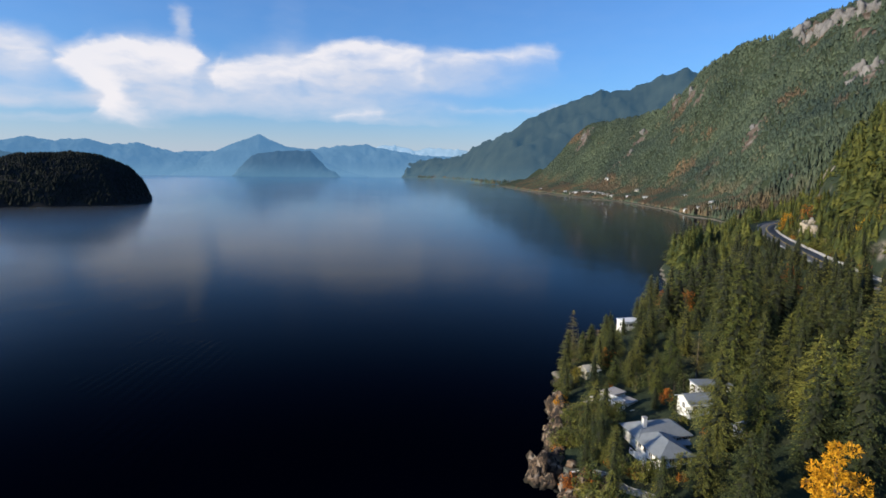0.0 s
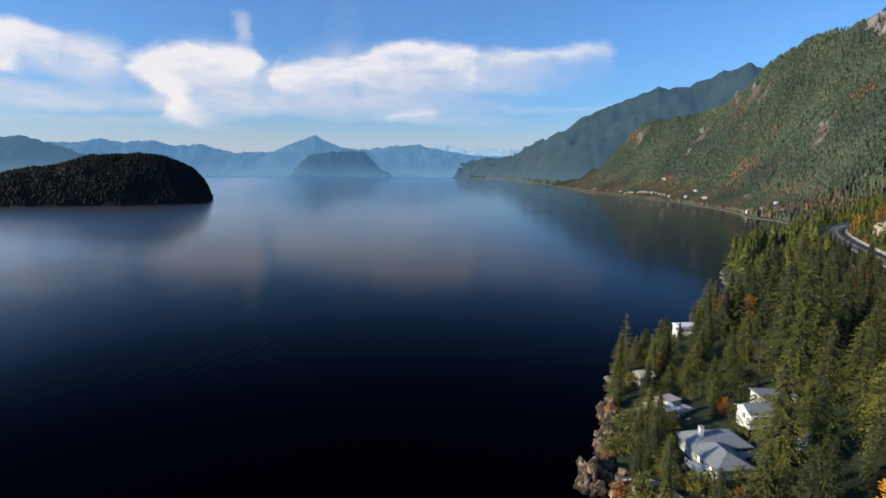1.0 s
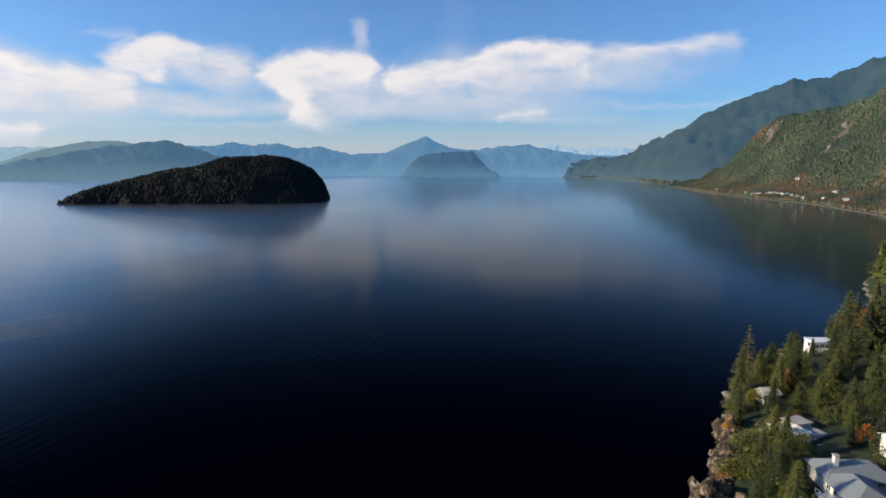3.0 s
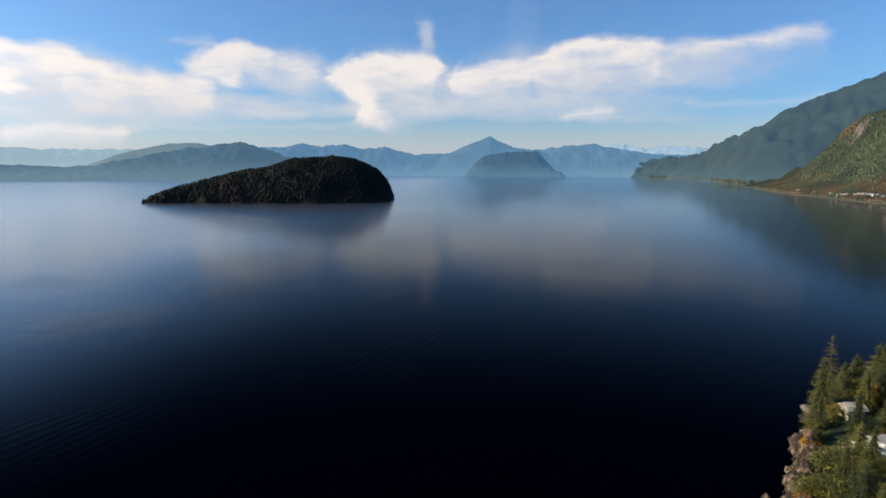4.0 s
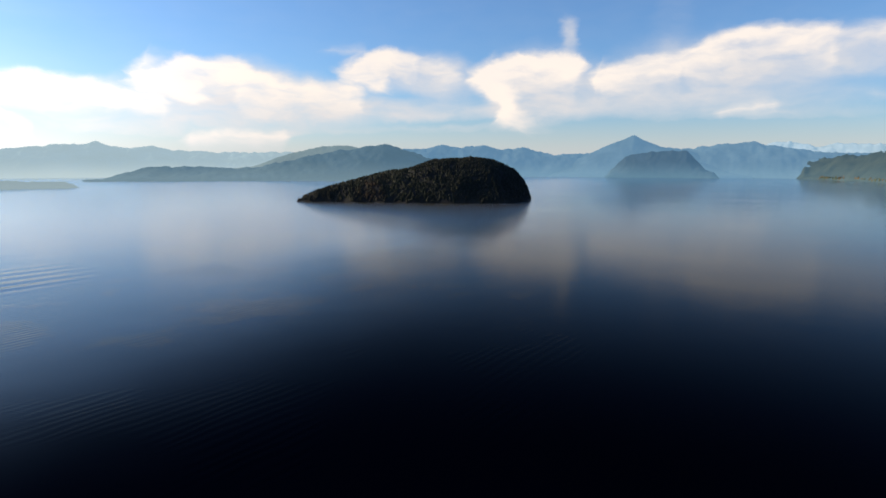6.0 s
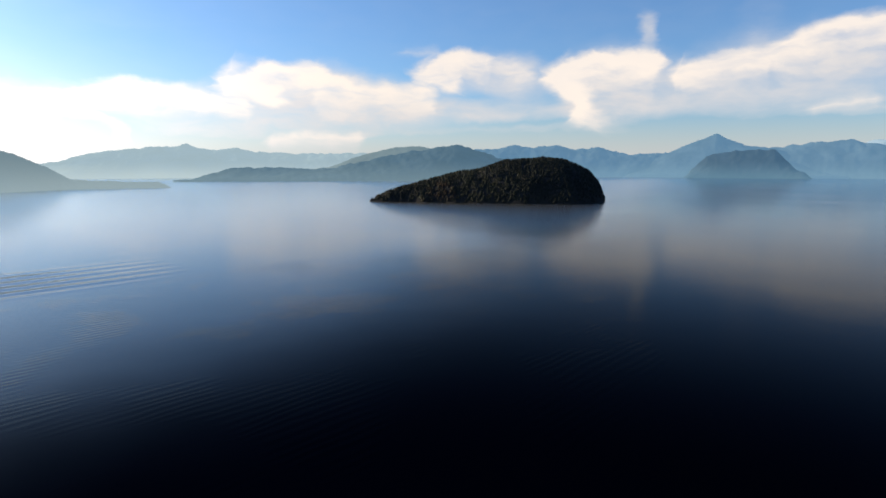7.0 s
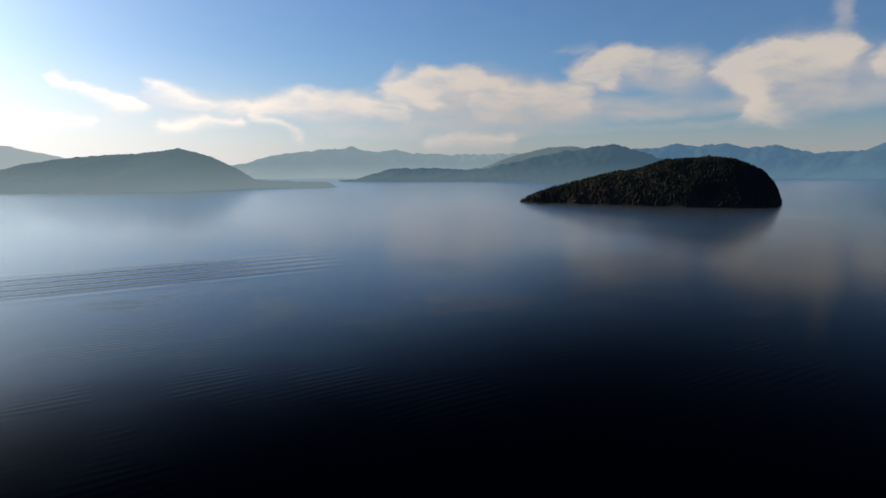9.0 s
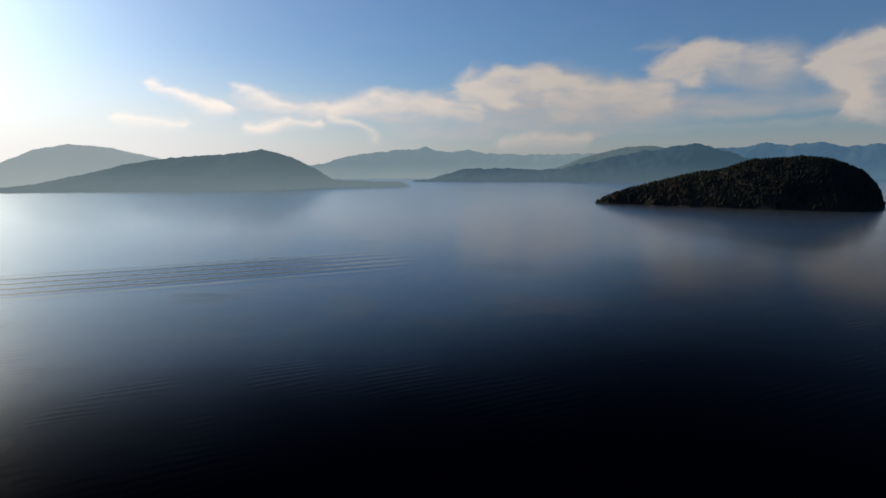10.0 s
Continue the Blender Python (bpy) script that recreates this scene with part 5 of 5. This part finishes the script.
def ribbon(name, off0, off1, z0, z1, material, parent=None, a=0, b=None):
    """A strip along the highway between two offsets, with a top and sides."""
    p0, p1 = (LINE + NORMAL * off0)[a:b], (LINE + NORMAL * off1)[a:b]
    n = len(p0)
    v = np.concatenate([np.column_stack([p0, np.full(n, z1)]), np.column_stack([p1, np.full(n, z1)]), np.column_stack([p0, np.full(n, z0)]), np.column_stack([p1, np.full(n, z0)])])
    i = np.arange(n - 1)
    f = np.concatenate([np.stack([i, i + n, i + n + 1, i + 1], -1)[:, ::-1], np.stack([i + 2 * n, i, i + 1, i + 2 * n + 1], -1)[:, ::-1], np.stack([i + n, i + 3 * n, i + 3 * n + 1, i + n + 1], -1)[:, ::-1]])
    return mesh_ob(name, v, f, material, smooth=False, parent=parent)


road = tagged(ribbon("road", -7.8, 3.2, ROAD_Z - 1.2, ROAD_Z, ASPHALT), "grey two-lane highway along the mountain foot", "road", kind="structure")
for off in (-7.0, -2.5, -2.1, 2.4):
    ribbon("edge_line", off - 0.12, off + 0.12, ROAD_Z, ROAD_Z + 0.02, YELLOW_PAINT if abs(off + 2.3) < 1 else PAINT, road)
ribbon("roadside_barrier", -7.9, -7.55, ROAD_Z, ROAD_Z + 0.9, CONCRETE, road)
ribbon("roadside_barrier", 2.9, 3.2, ROAD_Z, ROAD_Z + 0.8, CONCRETE, road)


rng = np.random.RandomState(78)
for k in range(len(LINE)):
    for off in (6.5, 11, 17):
        if not 140 < LINE[k, 1] < 326:
            continue
        p = LINE[k] + NORMAL[k] * (off + rng.uniform(-1.0, 3.5)) + TAN[k] * rng.uniform(-3, 3)
        far = LINE[k] - NORMAL[k] * 6.5
        top = 70 - (70 - ROAD_Z - 0.4) * math.hypot(p[0], p[1]) / math.hypot(far[0], far[1])
        tall = max((top - float(height(p[0], p[1]))) * rng.uniform(0.95, 1.2), rng.uniform(3.6, 6.6) + (5 if LINE[k, 1] < 192 else 0))
        if tall < 24:
            plant(6 if tall < 15 else 7, p[0], p[1], tall, rng.uniform(0, 360), rng.uniform(1.0, 1.3) * (1 + 3 / tall))

for i in range(75):
    k = int(np.argmin(np.abs(LINE[:, 1] - rng.uniform(150, 330))))
    p = LINE[k] - NORMAL[k] * rng.uniform(13, 48) + TAN[k] * rng.uniform(-4, 4)
    tall = rng.uniform(8, 17)
    plant((6, 7, 8)[rng.randint(3)], p[0], p[1], tall, rng.uniform(0, 360), rng.uniform(1.1, 1.4))
for x, y, tall in ((81, 224, 13), (85, 218, 15), (80, 236, 12), (69, 236, 8), (79, 215, 10)):
    plant(7, x, y, tall, x * 50, 1.3)

rng = np.random.RandomState(77)
for i in range(90):
    k = rng.randint(30, len(LINE) - 20)
    p = LINE[k] - NORMAL[k] * rng.uniform(9.2, 17)
    q = rng.uniform(0.9, 2.0)
    b = copy_thing(SHRUBS[(0, 1, 1, 2, 3, 1)[rng.randint(6)]], Matrix())
    b.matrix_world = on_ground(p[0], p[1], rng.uniform(0, 360)) @ Matrix.Diagonal((q, q, q, 1))
    tagged(b, label="yellowish roadside bush on the highway bank", group="bushes on the highway bank")


# ---- rocks ----
BALLS = {}


def ball(level):
    """Directions and faces of a fine ball."""
    if level not in BALLS:
        bm = bmesh.new()
        bmesh.ops.create_icosphere(bm, subdivisions=level, radius=1.0)
        bm.verts.index_update()
        BALLS[level] = np.array([v.co[:] for v in bm.verts]), np.array([[v.index for v in f.verts] for f in bm.faces])
        bm.free()
    return BALLS[level]


def rock(name, label, x, y, size, seed, lift=0.0, material=ROCK, squash=0.75, group="boulders on the shore", blocks=3, level=3):
    """A broken rock: flat-sided blocks grown together into one mass, with clefts between them."""
    r = np.random.RandomState(seed)
    way, faces = ball(level)
    seeds = r.normal(0, 1, (6 + 5 * blocks, 3))
    seeds /= np.linalg.norm(seeds, axis=1, keepdims=True)
    tilt = seeds + r.normal(0, 0.45, seeds.shape)
    tilt /= np.linalg.norm(tilt, axis=1, keepdims=True)
    own = np.argmax(way @ seeds.T, axis=1)
    reach = r.uniform(0.55, 1.0, len(seeds))[own] / np.maximum((way * tilt[own]).sum(axis=1), 0.6)
    ob = mesh_ob(name, way * reach[:, None] * size * np.array((1, 0.85, squash)), faces, material, smooth=False)
    ob.matrix_world = pose(x, y, max(float(height(x, y)), -0.5) + lift, 0, 0, float(r.uniform(0, 360)))
    return tagged(ob, label, "rock", group)


rng = np.random.RandomState(9)
edge = smooth_line(COAST[3:14, ::-1], 2)
for i in range(150):
    k = rng.uniform(0, len(edge) - 1.01)
    p = edge[int(k)] * (1 - k % 1) + edge[int(k) + 1] * (k % 1)
    x, y = p[0] + max(-0.6, rng.normal(2.0, 2.2)), p[1] + rng.normal(0, 1.2)
    rock("boulder", "cracked tan and grey boulder at the waterline", x, y, rng.uniform(0.5, 1.7), 100 + i, 0.1, ROCK, rng.uniform(0.6, 1.1), "boulders on the shore", 3, 2)
for x, y, s, q in ((23.0, 127.5, 2.4, 1.5), (25.2, 126.5, 2.0, 1.3), (21.5, 125, 1.8, 1.1), (24, 124, 1.7, 1.0), (27, 130, 1.8, 0.9), (29, 139, 2.2, 1.1), (31, 142.5, 2.0, 1.2), (30, 146, 2.1, 1.0), (33.5, 161, 1.9, 1.2),
                   (32.5, 164, 1.7, 1.0), (35, 159, 1.5, 1.0), (28, 119.5, 1.8, 0.9), (33, 151, 1.8, 0.9), (31, 116, 1.6, 0.9), (34, 112, 1.6, 0.8), (30.5, 148, 1.5, 1.2)):
    rock("sea_crag", "sunlit cracked shore crag above dark water", x, y, s * 1.35, int(x * 31 + y), 0.6, ROCK, q * 1.1, "crags on the shore", 5)
for i, (x, y, s) in enumerate(((212, 338, 5), (217, 350, 6), (208, 328, 4), (226, 362, 5), (204, 315, 3.5), (190, 285, 3), (184, 265, 2.5))):
    rock("rock_cut", "pale blasted rock face beside the highway", x, y, s * 0.95, 300 + i, 0.3, PALE_ROCK, 1.0, "rock faces at the highway", 5)

for i, (x, y, s) in enumerate(((736, 1284, 13), (748, 1278, 14), (751, 1207, 16), (772, 1207, 17), (760, 1156, 15), (771, 1140, 16), (773, 1114, 14), (682, 998, 12), (660, 930, 12), (738, 1266, 9), (746, 1250, 11), (752, 1236, 13), (757, 1218, 15), (762, 1200, 14), (764, 1184, 12), (767, 1166, 11), (749, 1228, 9), (757, 1192, 9), (652, 940, 13), (648, 972, 11), (640, 955, 9), (645, 1581, 9), (648, 1700, 9), (495, 2121, 11), (572, 1722, 9),
                               (588, 1146, 7), (528, 1677, 7))):
    rock("mountain_crag", "grey-brown bare crag on the wooded mountain", x, y, s * 0.85, 400 + i, -s * 0.42, CRAG, 1.4, "crags on the mountain", 6)

# patio and path below the large house
terrace = thing("patio", on_ground(31, 125, 15, 0.3), "grey stone patio with a low wall above the rocks", "patio")
part("slab", box(-2.6, 2.6, -1.9, 1.9, -1.5, 0.2, 0.05), STONE, terrace)
part("low_wall", box(-2.6, 2.6, -2.15, -1.92, -1.5, 0.75, 0.04), ROCK, terrace)
for i in range(3):
    part("bench", box(-2.3 + 1.7 * i, -1.3 + 1.7 * i, -1.6, -1.2, 0.25, 0.65, 0.03), TRIM, terrace, "white bench")
walkway = thing("footpath", pose(0, 0, 0), "pale curved footpath with edging along the shore slope", "path")
pt = np.gradient(PATH, axis=0)
pt /= np.linalg.norm(pt, axis=1, keepdims=True)
pn = np.stack([-pt[:, 1], pt[:, 0]], -1)
for name, o0, o1, up, mat in (("paving", -0.8, 0.8, 0.2, DECK), ("edging", -1.0, -0.8, 0.4, CONCRETE), ("edging", 0.8, 1.0, 0.4, CONCRETE)):
    v = []
    for off, dz in ((o0, up), (o1, up), (o0, -1.5), (o1, -1.5)):
        q = PATH + pn * off
        v.append(np.column_stack([q, height(PATH[:, 0], PATH[:, 1]) + dz]))
    n = len(PATH)
    i = np.arange(n - 1)
    f = np.concatenate([np.stack([i, i + 1, i + n + 1, i + n], -1), np.stack([i + 2 * n, i + 2 * n + 1, i + 1, i], -1), np.stack([i + n, i + n + 1, i + 3 * n + 1, i + 3 * n], -1)])
    mesh_ob(name, np.concatenate(v), f, mat, smooth=False, parent=walkway)
